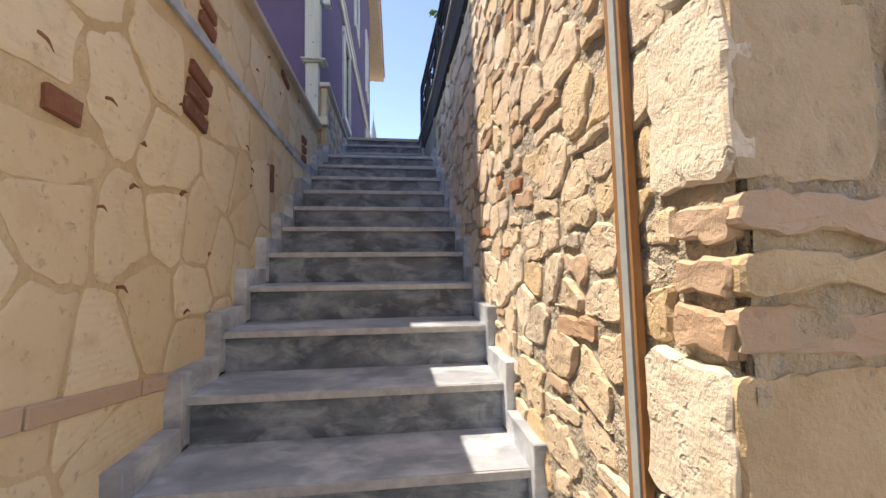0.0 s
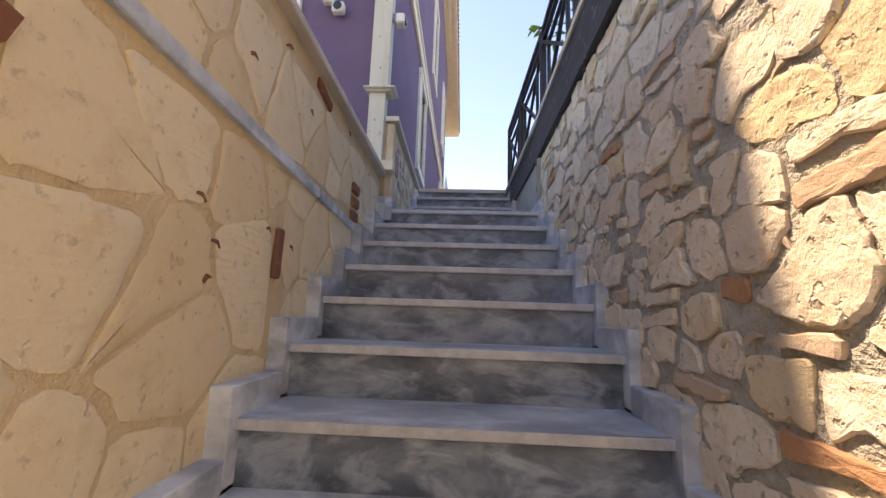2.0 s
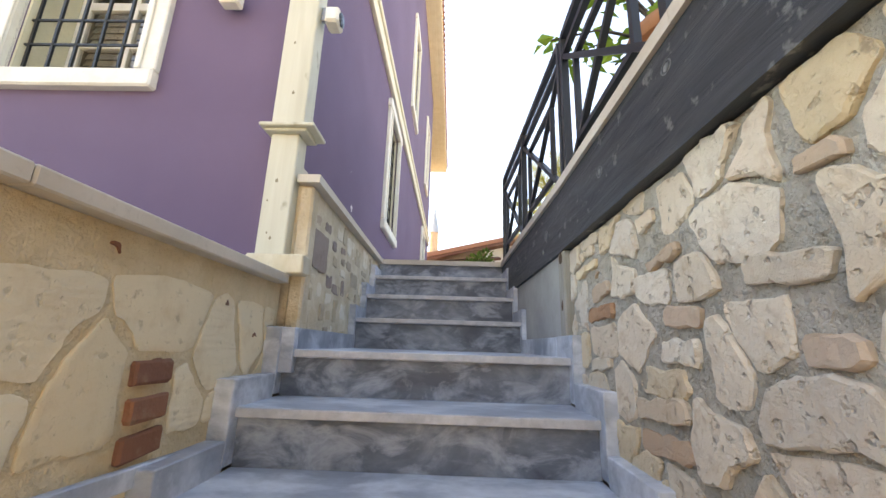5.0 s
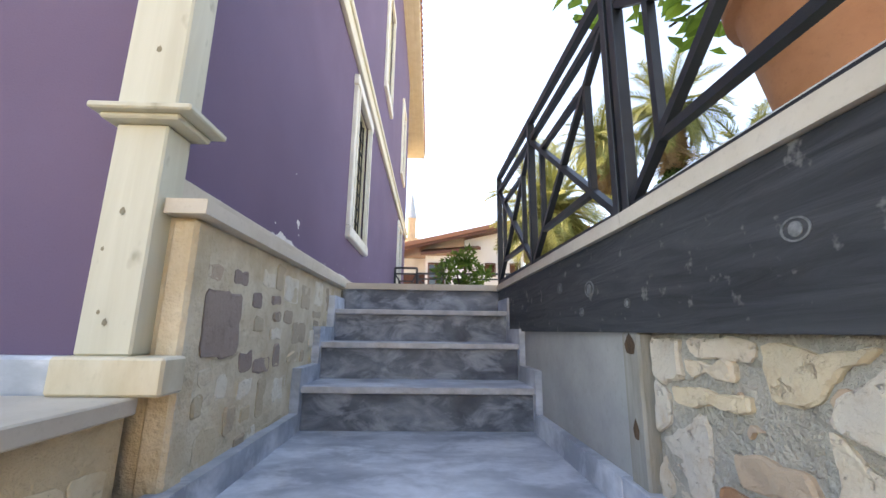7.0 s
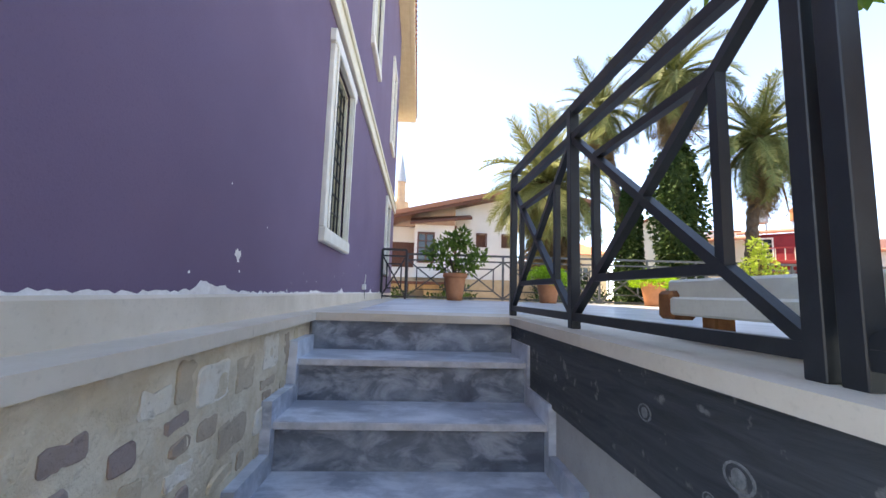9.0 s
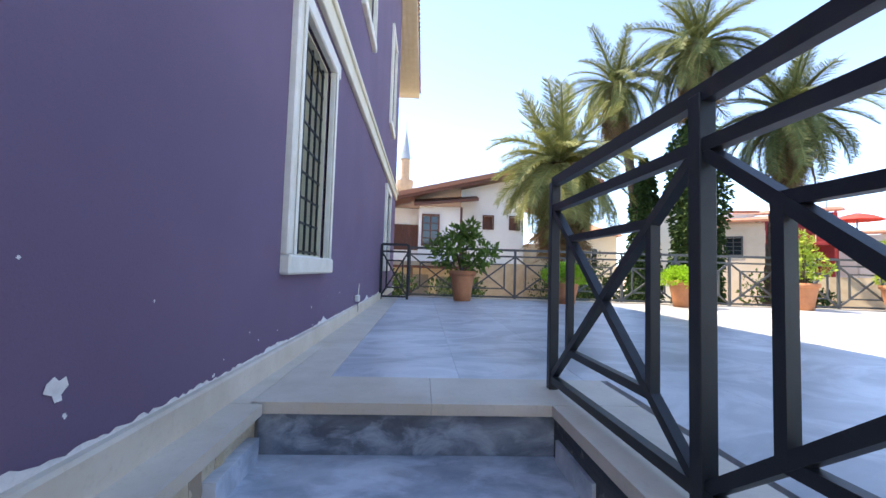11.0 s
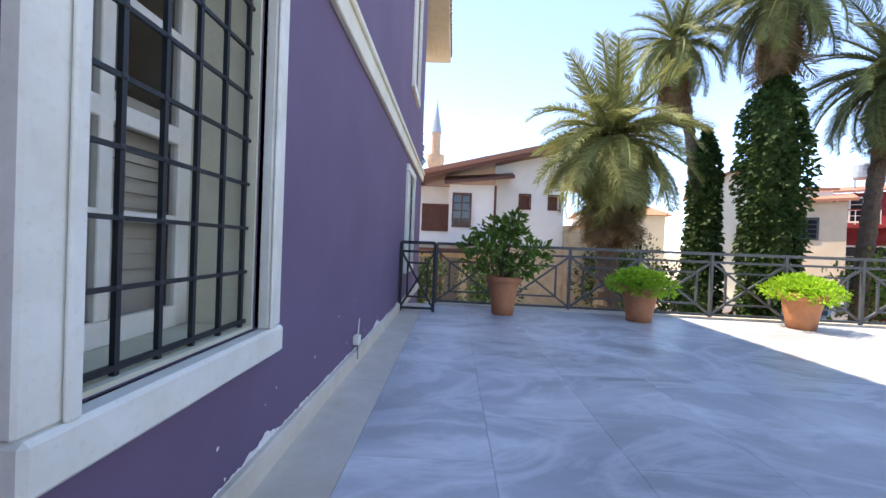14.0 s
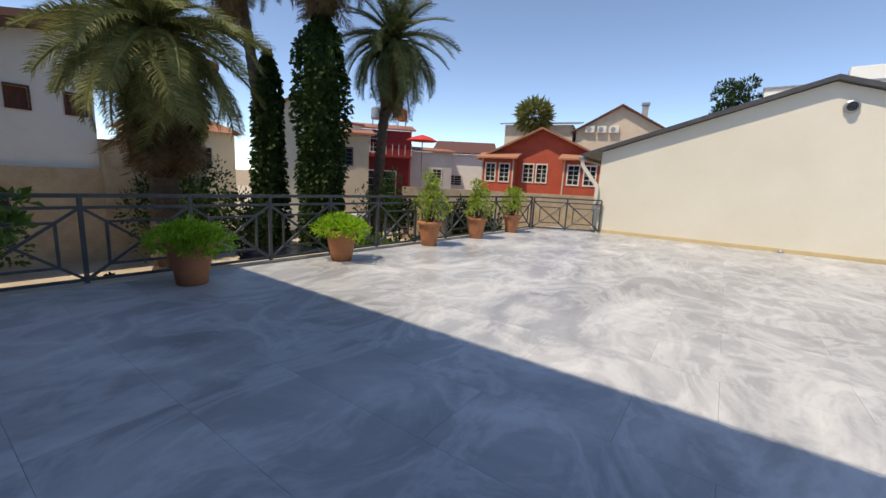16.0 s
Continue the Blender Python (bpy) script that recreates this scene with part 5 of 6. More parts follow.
# ---- palms ----
def frond_mesh(name, length, bend, n_leaf, leaf_len, seed, hang, material):
    """A feather frond along local x, arching down by bend, with blades on both sides."""
    rng = random.Random(seed)
    verts, faces = [], []
    def at(s):
        a = bend * s
        if abs(bend) < 1e-3:
            return Vector((length * s, 0, 0)), Vector((1, 0, 0))
        R_ = length / bend
        return Vector((R_ * math.sin(a), 0, -R_ * (1 - math.cos(a)))), Vector((math.cos(a), 0, -math.sin(a)))
    segs = 9
    for i in range(segs + 1):
        p, d = at(i / segs)
        w = 0.035 * (1 - i / segs) + 0.006
        up = Vector((-d.z, 0, d.x))
        verts += [tuple(p + Vector((0, w, 0))), tuple(p + up * w), tuple(p - Vector((0, w, 0)))]
    for i in range(segs):
        a = 3 * i
        faces += [(a, a + 1, a + 4, a + 3), (a + 1, a + 2, a + 5, a + 4)]
    for i in range(n_leaf):
        s = 0.14 + 0.86 * (i + 0.5) / n_leaf
        p, d = at(s)
        up = Vector((-d.z, 0, d.x))
        L_ = leaf_len * (0.35 + 0.65 * math.sin(math.pi * min(1.0, 0.18 + s * 0.78))) * rng.uniform(0.85, 1.12)
        for side_ in (-1, 1):
            out = (d * rng.uniform(0.55, 0.85) + Vector((0, side_, 0)) * rng.uniform(0.75, 1.0) + up * rng.uniform(0.1, 0.45)).normalized()
            out2 = (out + Vector((0, 0, -hang * rng.uniform(0.6, 1.3)))).normalized()
            wv = d * 0.0048
            m_ = p + out * (L_ * 0.5)
            t_ = m_ + out2 * (L_ * 0.5)
            b = len(verts)
            verts += [tuple(p - wv * 0.7), tuple(p + wv * 0.7), tuple(m_ + wv), tuple(m_ - wv), tuple(t_)]
            faces += [(b, b + 1, b + 2, b + 3), (b + 3, b + 2, b + 4)]
    me = bpy.data.meshes.new(name)
    me.from_pydata(verts, [], faces)
    me.materials.append(material)
    return me


FRONDS = [frond_mesh("frond", 1.0, b, 84, 0.23, 60 + i, h, LEAF_PALM) for i, (b, h) in enumerate(((0.45, 0.2), (1.05, 0.5), (1.7, 0.9), (1.4, 0.7)))]
FRONDS_DARK = [frond_mesh("frond", 1.0, b, 84, 0.23, 90 + i, h, LEAF_PALM_DARK) for i, (b, h) in enumerate(((0.45, 0.2), (1.05, 0.5), (1.7, 0.9), (1.4, 0.7)))]
DEAD = [frond_mesh("dry_frond", 1.0, b, 54, 0.27, 80 + i, 1.3, LEAF_DRY) for i, b in enumerate((0.5, 0.9))]


def palm(x, y, z0, zc, r, n, trunk_r, seed, label, dead=14, lean=(0, 0), low=-35, fronds=FRONDS_DARK):
    rng = random.Random(seed)
    p = thing("palm_tree", label, "palm tree", pose(x, y, z0), group="date palms below the terrace")
    h = zc - z0
    bm = bmesh.new()
    rings = []
    steps = int(h / 0.22)
    for i in range(steps + 1):
        s = i / steps
        rad = trunk_r * (1.18 - 0.3 * s) * (1 + (0.10 if i % 2 else -0.05)) * rng.uniform(0.95, 1.05)
        cx, cy = lean[0] * s * s, lean[1] * s * s
        rings.append([bm.verts.new((cx + rad * math.cos(0.5236 * k), cy + rad * math.sin(0.5236 * k), h * s)) for k in range(12)])
    for a, b in zip(rings, rings[1:]):
        for k in range(12):
            bm.faces.new((a[k], a[(k + 1) % 12], b[(k + 1) % 12], b[k]))
    bm.faces.new(rings[-1])
    part("trunk", bm, TRUNK, p, "rough dark trunk")
    boss = bmesh.new()
    bmesh.ops.create_icosphere(boss, subdivisions=2, radius=trunk_r * 1.45)
    for v_ in boss.verts:
        v_.co *= rng.uniform(0.85, 1.12)
        v_.co.z *= 1.5
    part("crown_boss", boss, LEAF_DRY, p).location = (lean[0], lean[1], h - 0.1)
    for i in range(n + dead):
        dry = i >= n
        az = 137.5 * i + rng.uniform(-14, 14)
        if dry:
            el = rng.uniform(-89, -62)
        else:
            el = 82 - (82 - low) * (i / n) ** 0.8 + rng.uniform(-7, 7)
        me = rng.choice(DEAD) if dry else (fronds[0] if el > 55 else fronds[1] if el > 25 and rng.random() < 0.6 else rng.choice(fronds[1:]))
        o = new("dry_frond" if dry else "frond", me)
        o.parent = p
        L_ = r * rng.uniform(0.85, 1.1) * (1.08 if dry else 1.0)
        o.matrix_basis = pose(lean[0], lean[1], h + 0.12, 0, 0, az) @ pose(0, 0, 0, 0, -el, 0) @ pose(0.1, 0, 0, rng.uniform(-25, 25), 0, 0) @ Matrix.Diagonal((L_, L_, L_, 1))
    return p


YARD2 = 0.9
tagged(link_bm("ground_garden", prism([(-60, 11.66), (12.7, 11.66), (12.7, 9.3), (120, 9.3), (120, 95), (-60, 95)], -0.5, YARD2), PALE_EARTH), "bare tan earth of the garden and car park below the terrace", "ground", kind="structure")
palm(4.86, 19.0, YARD2, 7.75, 3.0, 92, 0.34, 101, "short date palm with a full drooping crown", 170, low=-48, fronds=FRONDS)
palm(10.3, 22.9, YARD2, 13.3, 2.75, 46, 0.22, 102, "tall slender date palm, its trunk partly wrapped in ivy", 34, lean=(-1.1, 0.6), low=-40)
palm(11.55, 20.75, YARD2, 13.9, 3.0, 48, 0.25, 103, "tall date palm with its trunk smothered in ivy", 46, low=-45)
palm(13.95, 19.9, YARD2, 10.5, 3.0, 58, 0.23, 104, "date palm with a dark leaning trunk and an open crown", 16, lean=(0.6, -0.3), low=-50)


def ivy(x, y, z0, z1, r0, r1, n, seed, label):
    rng = random.Random(seed)
    p = thing("ivy", label, "climbing plant", pose(x, y, z0))
    h = z1 - z0
    def rad(s, a):
        body = r0 + (r1 - r0) * s
        body *= 1.0 if s < 0.78 else max(0.12, 1 - ((s - 0.78) / 0.22) ** 1.6)
        return body * (0.82 + 0.30 * noise.noise((math.cos(a) * 1.3 + x, math.sin(a) * 1.3, s * h * 0.7)))
    bm = bmesh.new()
    rings = []
    for i in range(25):
        s = i / 24
        rings.append([bm.verts.new((0.72 * rad(s, 2 * math.pi * k / 16) * math.cos(2 * math.pi * k / 16), 0.72 * rad(s, 2 * math.pi * k / 16) * math.sin(2 * math.pi * k / 16), h * s)) for k in range(16)])
    for a, b in zip(rings, rings[1:]):
        for k in range(16):
            bm.faces.new((a[k], a[(k + 1) % 16], b[(k + 1) % 16], b[k]))
    bm.faces.new(rings[-1])
    part("stem_mass", bm, LEAF_DARK, p)
    pts = []
    for _ in range(n):
        s, a = rng.random(), rng.uniform(0, 2 * math.pi)
        q = rad(s, a) * rng.uniform(0.72, 1.10)
        pts.append((q * math.cos(a), q * math.sin(a), h * s, math.cos(a), math.sin(a), -0.5))
    leaves("foliage", pts, 0.20, LEAF_DARK, p, rng, 0.6, long=1.4)

ivy(11.5, 20.8, YARD2, 11.2, 0.95, 1.15, 8000, 111, "thick column of dark green ivy round a palm trunk")
ivy(10.35, 22.9, YARD2, 9.6, 0.85, 0.55, 5000, 112, "dark green ivy climbing a palm trunk")


def shrub(x, y, z, r, h, seed, material=LEAF_DARK, n=1500, leaf=0.16, label="dense dark green shrub in the garden"):
    rng = random.Random(seed)
    p = thing("shrub", label, "shrub", pose(x, y, z), group="shrubs in the garden")
    clumps = [(r * 0.7 * math.cos(2.4 * i) * (i / 9), r * 0.7 * math.sin(2.4 * i) * (i / 9), h * (0.35 + 0.5 * rng.random()), r * 0.45, h * 0.30) for i in range(10)]
    leaves("foliage", ball_points(rng, n, clumps, 0.02), leaf, material, p, rng, 0.6, long=1.6)
    stems(p, [(c[0], c[1], c[2]) for c in clumps[::3]], 0.0, r=0.03)

for i, (x, y, r, h, mt) in enumerate(((6.4, 21.5, 1.4, 3.6, LEAF_DARK), (8.0, 20.6, 1.2, 3.0, LEAF_DARK), (14.4, 19.9, 1.25, 3.6, LEAF_MID), (16.3, 20.4, 1.2, 2.6, LEAF_DARK), (-0.6, 14.3, 0.8, 1.7, LEAF_MID), (2.6, 15.0, 0.9, 1.4, LEAF_DARK), (1.2, 20.5, 1.3, 2.6, LEAF_DARK), (-1.6, 21.5, 1.2, 2.7, LEAF_DARK), (8.2, 24.6, 1.5, 4.2, LEAF_DARK), (6.6, 24.0, 1.3, 3.8, LEAF_DARK), (6.5, 14.2, 0.7, 1.8, LEAF_DARK), (8.6, 14.5, 0.9, 1.8, LEAF_MID), (10.6, 14.4, 0.9, 1.6, LEAF_DARK), (12.8, 14.2, 0.9, 1.7, LEAF_MID), (17.5, 15.5, 1.0, 2.0, LEAF_DARK), (19.4, 18.6, 0.9, 2.6, LEAF_DARK))):
    shrub(x, y, YARD2, r, h, 200 + i, mt)

# ---- houses round the garden ----
def cottage(name, label, a, b, depth, top, wall_mat, holes=(), roof=None, roof_h=1.0, over=0.45, frame_mat=None, roof_mat=None):
    """A house whose front runs from plan point a to b as seen from the terrace; holes: (u0, u1, z0, z1) in the front."""
    a, b = Vector((*a, 0)), Vector((*b, 0))
    d = (b - a).normalized()
    m = Matrix.Translation(a + (Vector((-0.3, 0.25, -0.42)) if a.x < 35 else Vector((-0.3, 0.5, 0.05)))) @ pose(0, 0, 0, 0, 0, math.degrees(math.atan2(d.y, d.x)))
    w = (b - a).length
    hs = thing(name, label, "house", m)
    part("wall", pierced(0, w, YARD2 - 1.2, top, 0.25, list(holes)), wall_mat, hs)
    part("wall", boxed(0, 0.25, 0.25, depth, YARD2 - 1.2, top), wall_mat, hs)
    part("wall", boxed(w - 0.25, w, 0.25, depth, YARD2 - 1.2, top), wall_mat, hs)
    part("wall", boxed(0.25, w - 0.25, depth - 0.25, depth, YARD2 - 1.2, top), wall_mat, hs)
    part("inner_wall", boxed(0.25, w - 0.25, 1.2, 1.3, YARD2 - 1.2, top), DARK_ROOM, hs)
    fm = frame_mat or WHITE_PAINT
    for (u0, u1, z0, z1) in holes:
        wd = part("window", boxed(u0 - 0.09, u1 + 0.09, -0.05, -0.002, z1, z1 + 0.10), fm, hs)
        for q in ((u0 - 0.09, u0, z0 - 0.09, z1), (u1, u1 + 0.09, z0 - 0.09, z1), (u0, u1, z0 - 0.09, z0)):
            part("frame", boxed(q[0], q[1], -0.05, -0.002, q[2], q[3]), fm, wd)
        um, zm = (u0 + u1) / 2, (z0 + z1) / 2
        part("muntin", boxed(um - 0.025, um + 0.025, 0.08, 0.12, z0, z1), fm, wd)
        for zz in (zm, z0 + (z1 - z0) * 0.25, z0 + (z1 - z0) * 0.75):
            part("muntin", boxed(u0, u1, 0.085, 0.115, zz - 0.018, zz + 0.018), fm, wd)
        part("pane", boxed(u0, u1, 0.10, 0.105, z0, z1), DARK_GLASS, wd)
    rm = roof_mat or ROOF
    if roof == "gable_front":
        bm = bmesh.new()
        pk = w / 2
        vs = [bm.verts.new(p) for p in ((0, 0, top), (w, 0, top), (pk, 0, top + roof_h), (0, 0.25, top), (w, 0.25, top), (pk, 0.25, top + roof_h))]
        for f in ((0, 1, 2), (3, 5, 4), (0, 2, 5, 3), (1, 4, 5, 2), (0, 3, 4, 1)):
            bm.faces.new([vs[i] for i in f])
        part("gable_wall", bm, wall_mat, hs)
        for s in (0, 1):
            bm = bmesh.new()
            xe = -over if s == 0 else w + over
            ze = top - over * roof_h / pk
            c = [(xe, ze), (pk, top + roof_h)]
            vs = [bm.verts.new((x, y, z + dz)) for y in (-over, depth + over) for dz in (0.02, 0.16) for x, z in c]
            for f in ((0, 1, 3, 2), (4, 6, 7, 5), (0, 4, 5, 1), (2, 3, 7, 6), (0, 2, 6, 4), (1, 5, 7, 3)):
                bm.faces.new([vs[i] for i in f])
            part("roof", bm, rm, hs, "clay tiled roof slope")
    elif roof == "hip":
        bm = bmesh.new()
        vs = [bm.verts.new(p) for p in ((-over, -over, top), (w + over, -over, top), (w + over, depth + over, top), (-over, depth + over, top), (w * 0.3, depth / 2, top + roof_h), (w * 0.7, depth / 2, top + roof_h))]
        for f in ((0, 1, 5, 4), (1, 2, 5), (2, 3, 4, 5), (3, 0, 4), (3, 2, 1, 0)):
            bm.faces.new([vs[i] for i in f])
        part("roof", bm, rm, hs, "clay tiled hip roof")
    elif roof == "flat":
        part("roof", boxed(-0.1, w + 0.1, -0.1, depth, top, top + 0.15, 0.02), rm, hs)
    elif roof == "lean":
        bm = bmesh.new()
        vs = [bm.verts.new((x, y, z + dz)) for y, z in ((-over, top), (depth, top + roof_h)) for dz in (0.0, 0.14) for x in (-over, w + over)]
        for f in ((0, 1, 3, 2), (4, 6, 7, 5), (0, 4, 5, 1), (2, 3, 7, 6), (0, 2, 6, 4), (1, 5, 7, 3)):
            bm.faces.new([vs[i] for i in f])
        part("roof", bm, rm, hs, "clay tiled lean-to roof")
    return hs, m, w

# white house with the brown roof
wh = thing("white_house", "old white limewashed house with brown timber eaves and stone base", "house", pose(-0.48, -1.0, -0.7))
def rake(x):
    return 8.0 + 0.237 * (x + 1.56)
part("wall", pierced(2.2, 5.6, 4.9, 8.6, 0.3, [(3.42, 3.92, 6.85, 7.5), (4.85, 5.3, 6.85, 7.5)]), PLASTER_WHITE, wh).location = (0, 26.4, 0)
bm = bmesh.new()
vs = [bm.verts.new(p) for y in (26.4, 26.7) for p in ((2.2, y, 8.6), (5.6, y, 8.6), (5.6, y, rake(5.6)), (2.2, y, rake(2.2)))]
for f in ((0, 1, 2, 3), (7, 6, 5, 4), (0, 4, 5, 1), (1, 5, 6, 2), (2, 6, 7, 3), (3, 7, 4, 0)):
    bm.faces.new([vs[i] for i in f])
part("gable_wall", bm, PLASTER_WHITE, wh)
part("wall", boxed(5.3, 5.6, 26.7, 36, 4.9, 9.3), PLASTER_WHITE, wh)
for x0 in (3.42, 4.85):
    wd = part("window", boxed(x0 - 0.06, x0 + 0.55, 26.34, 26.398, 7.5, 7.57), BROWN_WOOD, wh)
    part("frame", boxed(x0 - 0.06, x0 + 0.0, 26.34, 26.398, 6.79, 7.5), BROWN_WOOD, wd)
    part("frame", boxed(x0 + 0.49, x0 + 0.55, 26.34, 26.398, 6.79, 7.5), BROWN_WOOD, wd)
    part("sill", boxed(x0, x0 + 0.49, 26.32, 26.398, 6.79, 6.85), BROWN_WOOD, wd)
    part("shutter", boxed(x0, x0 + 0.5, 26.52, 26.56, 6.85, 7.5), BROWN_WOOD, wd)
bay = part("bay", pierced(-0.05, 2.18, 5.0, 7.85, 0.2, [(0.18, 0.95, 5.85, 7.35)]), PLASTER_WHITE, wh)
bay.location = (0, 25.9, 0)
part("corner_board", boxed(2.1, 2.22, 25.86, 25.899, 5.0, 7.85), BROWN_WOOD, wh)
part("bay_side", boxed(1.98, 2.18, 26.1, 26.4, 5.0, 7.85), PLASTER_WHITE, wh)
part("bay_side", boxed(-0.05, 0.15, 26.1, 27.2, 5.0, 7.85), PLASTER_WHITE, wh)
wd = part("window", boxed(0.10, 1.03, 25.84, 25.898, 7.35, 7.45), BROWN_WOOD, wh, "brown timber casement")
for q in ((0.10, 0.18, 5.78, 7.35), (0.95, 1.03, 5.78, 7.35), (0.18, 0.95, 5.78, 5.85)):
    part("frame", boxed(q[0], q[1], 25.84, 25.898, q[2], q[3]), BROWN_WOOD, wd)
for z in (6.2, 6.6, 6.98):
    part("muntin", boxed(0.18, 0.95, 25.92, 25.96, z - 0.02, z + 0.02), BROWN_WOOD, wd)
part("muntin", boxed(0.53, 0.60, 25.915, 25.955, 5.85, 7.35), BROWN_WOOD, wd)
part("pane", boxed(0.18, 0.95, 25.97, 25.98, 5.85, 7.35), DARK_GLASS, wd)
bm = bmesh.new()
vs = [bm.verts.new(p) for p in ((-0.3, 25.4, 7.78), (3.0, 25.4, 8.15), (3.0, 26.45, 8.45), (-0.3, 26.45, 8.15), (-0.3, 25.4, 7.92), (3.0, 25.4, 8.29), (3.0, 26.45, 8.6), (-0.3, 26.45, 8.3))]
for f in ((3, 2, 1, 0), (4, 5, 6, 7), (0, 1, 5, 4), (1, 2, 6, 5), (2, 3, 7, 6), (3, 0, 4, 7)):
    bm.faces.new([vs[i] for i in f])
part("bay_roof", bm, BROWN_WOOD, wh)
part("wall", boxed(-3.2, -0.05, 27.2, 27.5, 5.0, 7.9), PLASTER_WHITE, wh)
part("timber_screen", boxed(-1.45, -0.08, 27.1, 27.198, 5.6, 7.0), BROWN_WOOD, wh, "dark timber lattice screen")
for i in range(6):
    part("slat", boxed(-1.45 + 0.23 * i, -1.40 + 0.23 * i, 27.06, 27.1, 5.6, 7.0), BROWN_WOOD, wh)
bm = bmesh.new()
c = [(-3.4, rake(-3.4)), (6.4, rake(6.4)), (9.6, rake(6.4) - 0.75)]
for (xa, za), (xb, zb) in zip(c, c[1:]):
    vs = [bm.verts.new((x, y, z + dz)) for y in (25.5, 37) for dz in (0.0, 0.16) for x, z in ((xa, za), (xb, zb))]
    for f in ((0, 1, 3, 2), (4, 6, 7, 5), (0, 4, 5, 1), (2, 3, 7, 6), (0, 2, 6, 4), (1, 5, 7, 3)):
        bm.faces.new([vs[i] for i in f])
part("eave", bm, BROWN_WOOD, wh, "deep dark brown boarded eaves")
bm = bmesh.new()
for (xa, za), (xb, zb) in zip(c, c[1:]):
    vs = [bm.verts.new((x, y, z + dz)) for y in (25.44, 37) for dz in (0.165, 0.40) for x, z in ((xa, za), (xb, zb))]
    for f in ((0, 1, 3, 2), (4, 6, 7, 5), (0, 4, 5, 1), (2, 3, 7, 6), (0, 2, 6, 4), (1, 5, 7, 3)):
        bm.faces.new([vs[i] for i in f])
part("roof", bm, ROOF, wh, "red clay tiled roof")
part("chimney", boxed(3.7, 4.7, 29.2, 30.0, 9.2, 10.2, 0.03), PLASTER_BEIGE, wh)
part("chimney_cap", boxed(3.6, 4.8, 29.1, 30.1, 10.2, 10.35, 0.03), ROOF, wh)
STONE_WALL = simple("beige_stone_masonry", (0.42, 0.32, 0.21), (0.56, 0.45, 0.31), 2.2, 0.9, 0.7, 0.02, grain=9)
part("stone_storey", pierced(-3.2, 5.6, 1.4, 4.98, 0.3, [(-1.6, 0.55, 1.4, 4.3), (0.95, 1.9, 1.4, 4.2), (2.4, 3.2, 2.4, 4.2)]), STONE_WALL, wh, "pale rubble stone ground floor").location = (0, 26.2, 0)
part("stone_storey", boxed(5.61, 9.1, 25.9, 30, 1.4, 6.0), STONE_WALL, wh)
part("stone_cap", boxed(5.6, 9.15, 25.85, 30, 6.0, 6.06), ROOF, wh)
part("inner_wall", boxed(-3, 5.3, 27.6, 27.7, 1.4, 8.0), DARK_ROOM, wh)

part("porch_roof", boxed(-3.2, 2.4, 24.9, 26.2, 4.62, 4.75), BROWN_WOOD, wh)
for x in (-2.9, -0.4, 2.2):
    part("porch_post", boxed(x, x + 0.14, 25.0, 25.14, 1.4, 4.62), BROWN_WOOD, wh)
# minaret
MINARET_STONE = simple("brown_minaret_stone", (0.34, 0.23, 0.155), (0.44, 0.31, 0.21), 1.5, 0.9, 0.5, 0.02, grain=6)
mina = thing("minaret", "slender stone minaret with a balcony and a grey conical cap", "minaret", pose(-4.0, 76, -1.75))
part("shaft", lathe([(1.35, 0), (1.1, 14), (1.0, 18.6), (1.45, 20.1), (1.5, 20.6)], 16), MINARET_STONE, mina)
part("balcony", lathe([(1.55, 20.6), (1.55, 21.7), (1.42, 21.7), (1.42, 20.8)], 16), MINARET_STONE, mina)
part("shaft", lathe([(0.82, 20.8), (0.78, 25.6)], 16), MINARET_STONE, mina)
part("cap", lathe([(0.95, 25.6), (0.55, 28.0), (0.06, 31.0), (0.03, 32.6)], 16), TIN, mina, "grey lead cone")
hall = cottage("far_house", "far low house with a red clay roof before the minaret", (-7.0, 48.0), (2.8, 48.0), 6, 10.4, PLASTER_WHITE, roof="hip", roof_h=2.0)

# houses beyond the palms
cottage("far_house", "far cream house with a red clay roof between the palms", (9.0, 34.0), (14.5, 33.0), 5, 7.2, PLASTER_CREAM, [(1.2, 2.0, 4.9, 6.2), (3.4, 4.2, 4.9, 6.2)], "hip", 1.3)
cottage("cream_house", "tall cream rendered house behind the ivy", (13.6, 28.7), (17.0, 26.9), 5, 8.3, PLASTER_CREAM, [(2.2, 2.9, 5.0, 6.2)], "gable_front", 0.9, 0.25)
cottage("beige_house", "beige rendered house with a small curtained window and a clay roof", (17.1, 26.6), (18.9, 25.0), 4, 7.45, PLASTER_BEIGE, [(0.62, 1.35, 5.65, 6.6)], "lean", 0.7, 0.35, frame_mat=IRON_GREY)
part_host, mh, wv = cottage("white_house_small", "small white parapet house", (16.4, 29.0), (20.5, 27.5), 3, 8.35, PLASTER_WHITE, [], "lean", 0.5, 0.2)
dr, md, wd_ = cottage("red_balcony_house", "dark red house with a roofed balcony and a clay roof", (21.6, 30.8), (25.3, 26.9), 5, 8.55, DARK_RED, [(0.7, 1.6, 6.9, 8.2), (2.2, 3.2, 6.9, 8.2), (1.0, 4.2, 3.2, 5.4)], "lean", 0.9, 0.3)
part("balcony_floor", boxed(0, wd_, -1.1, 0, 6.45, 6.65, 0.02), DARK_RED, dr)
for i in range(12):
    part("baluster", boxed(0.05 + i * (wd_ - 0.1) / 11 - 0.02, 0.05 + i * (wd_ - 0.1) / 11 + 0.02, -1.08, -1.04, 6.65, 7.45), WHITE_PAINT, dr)
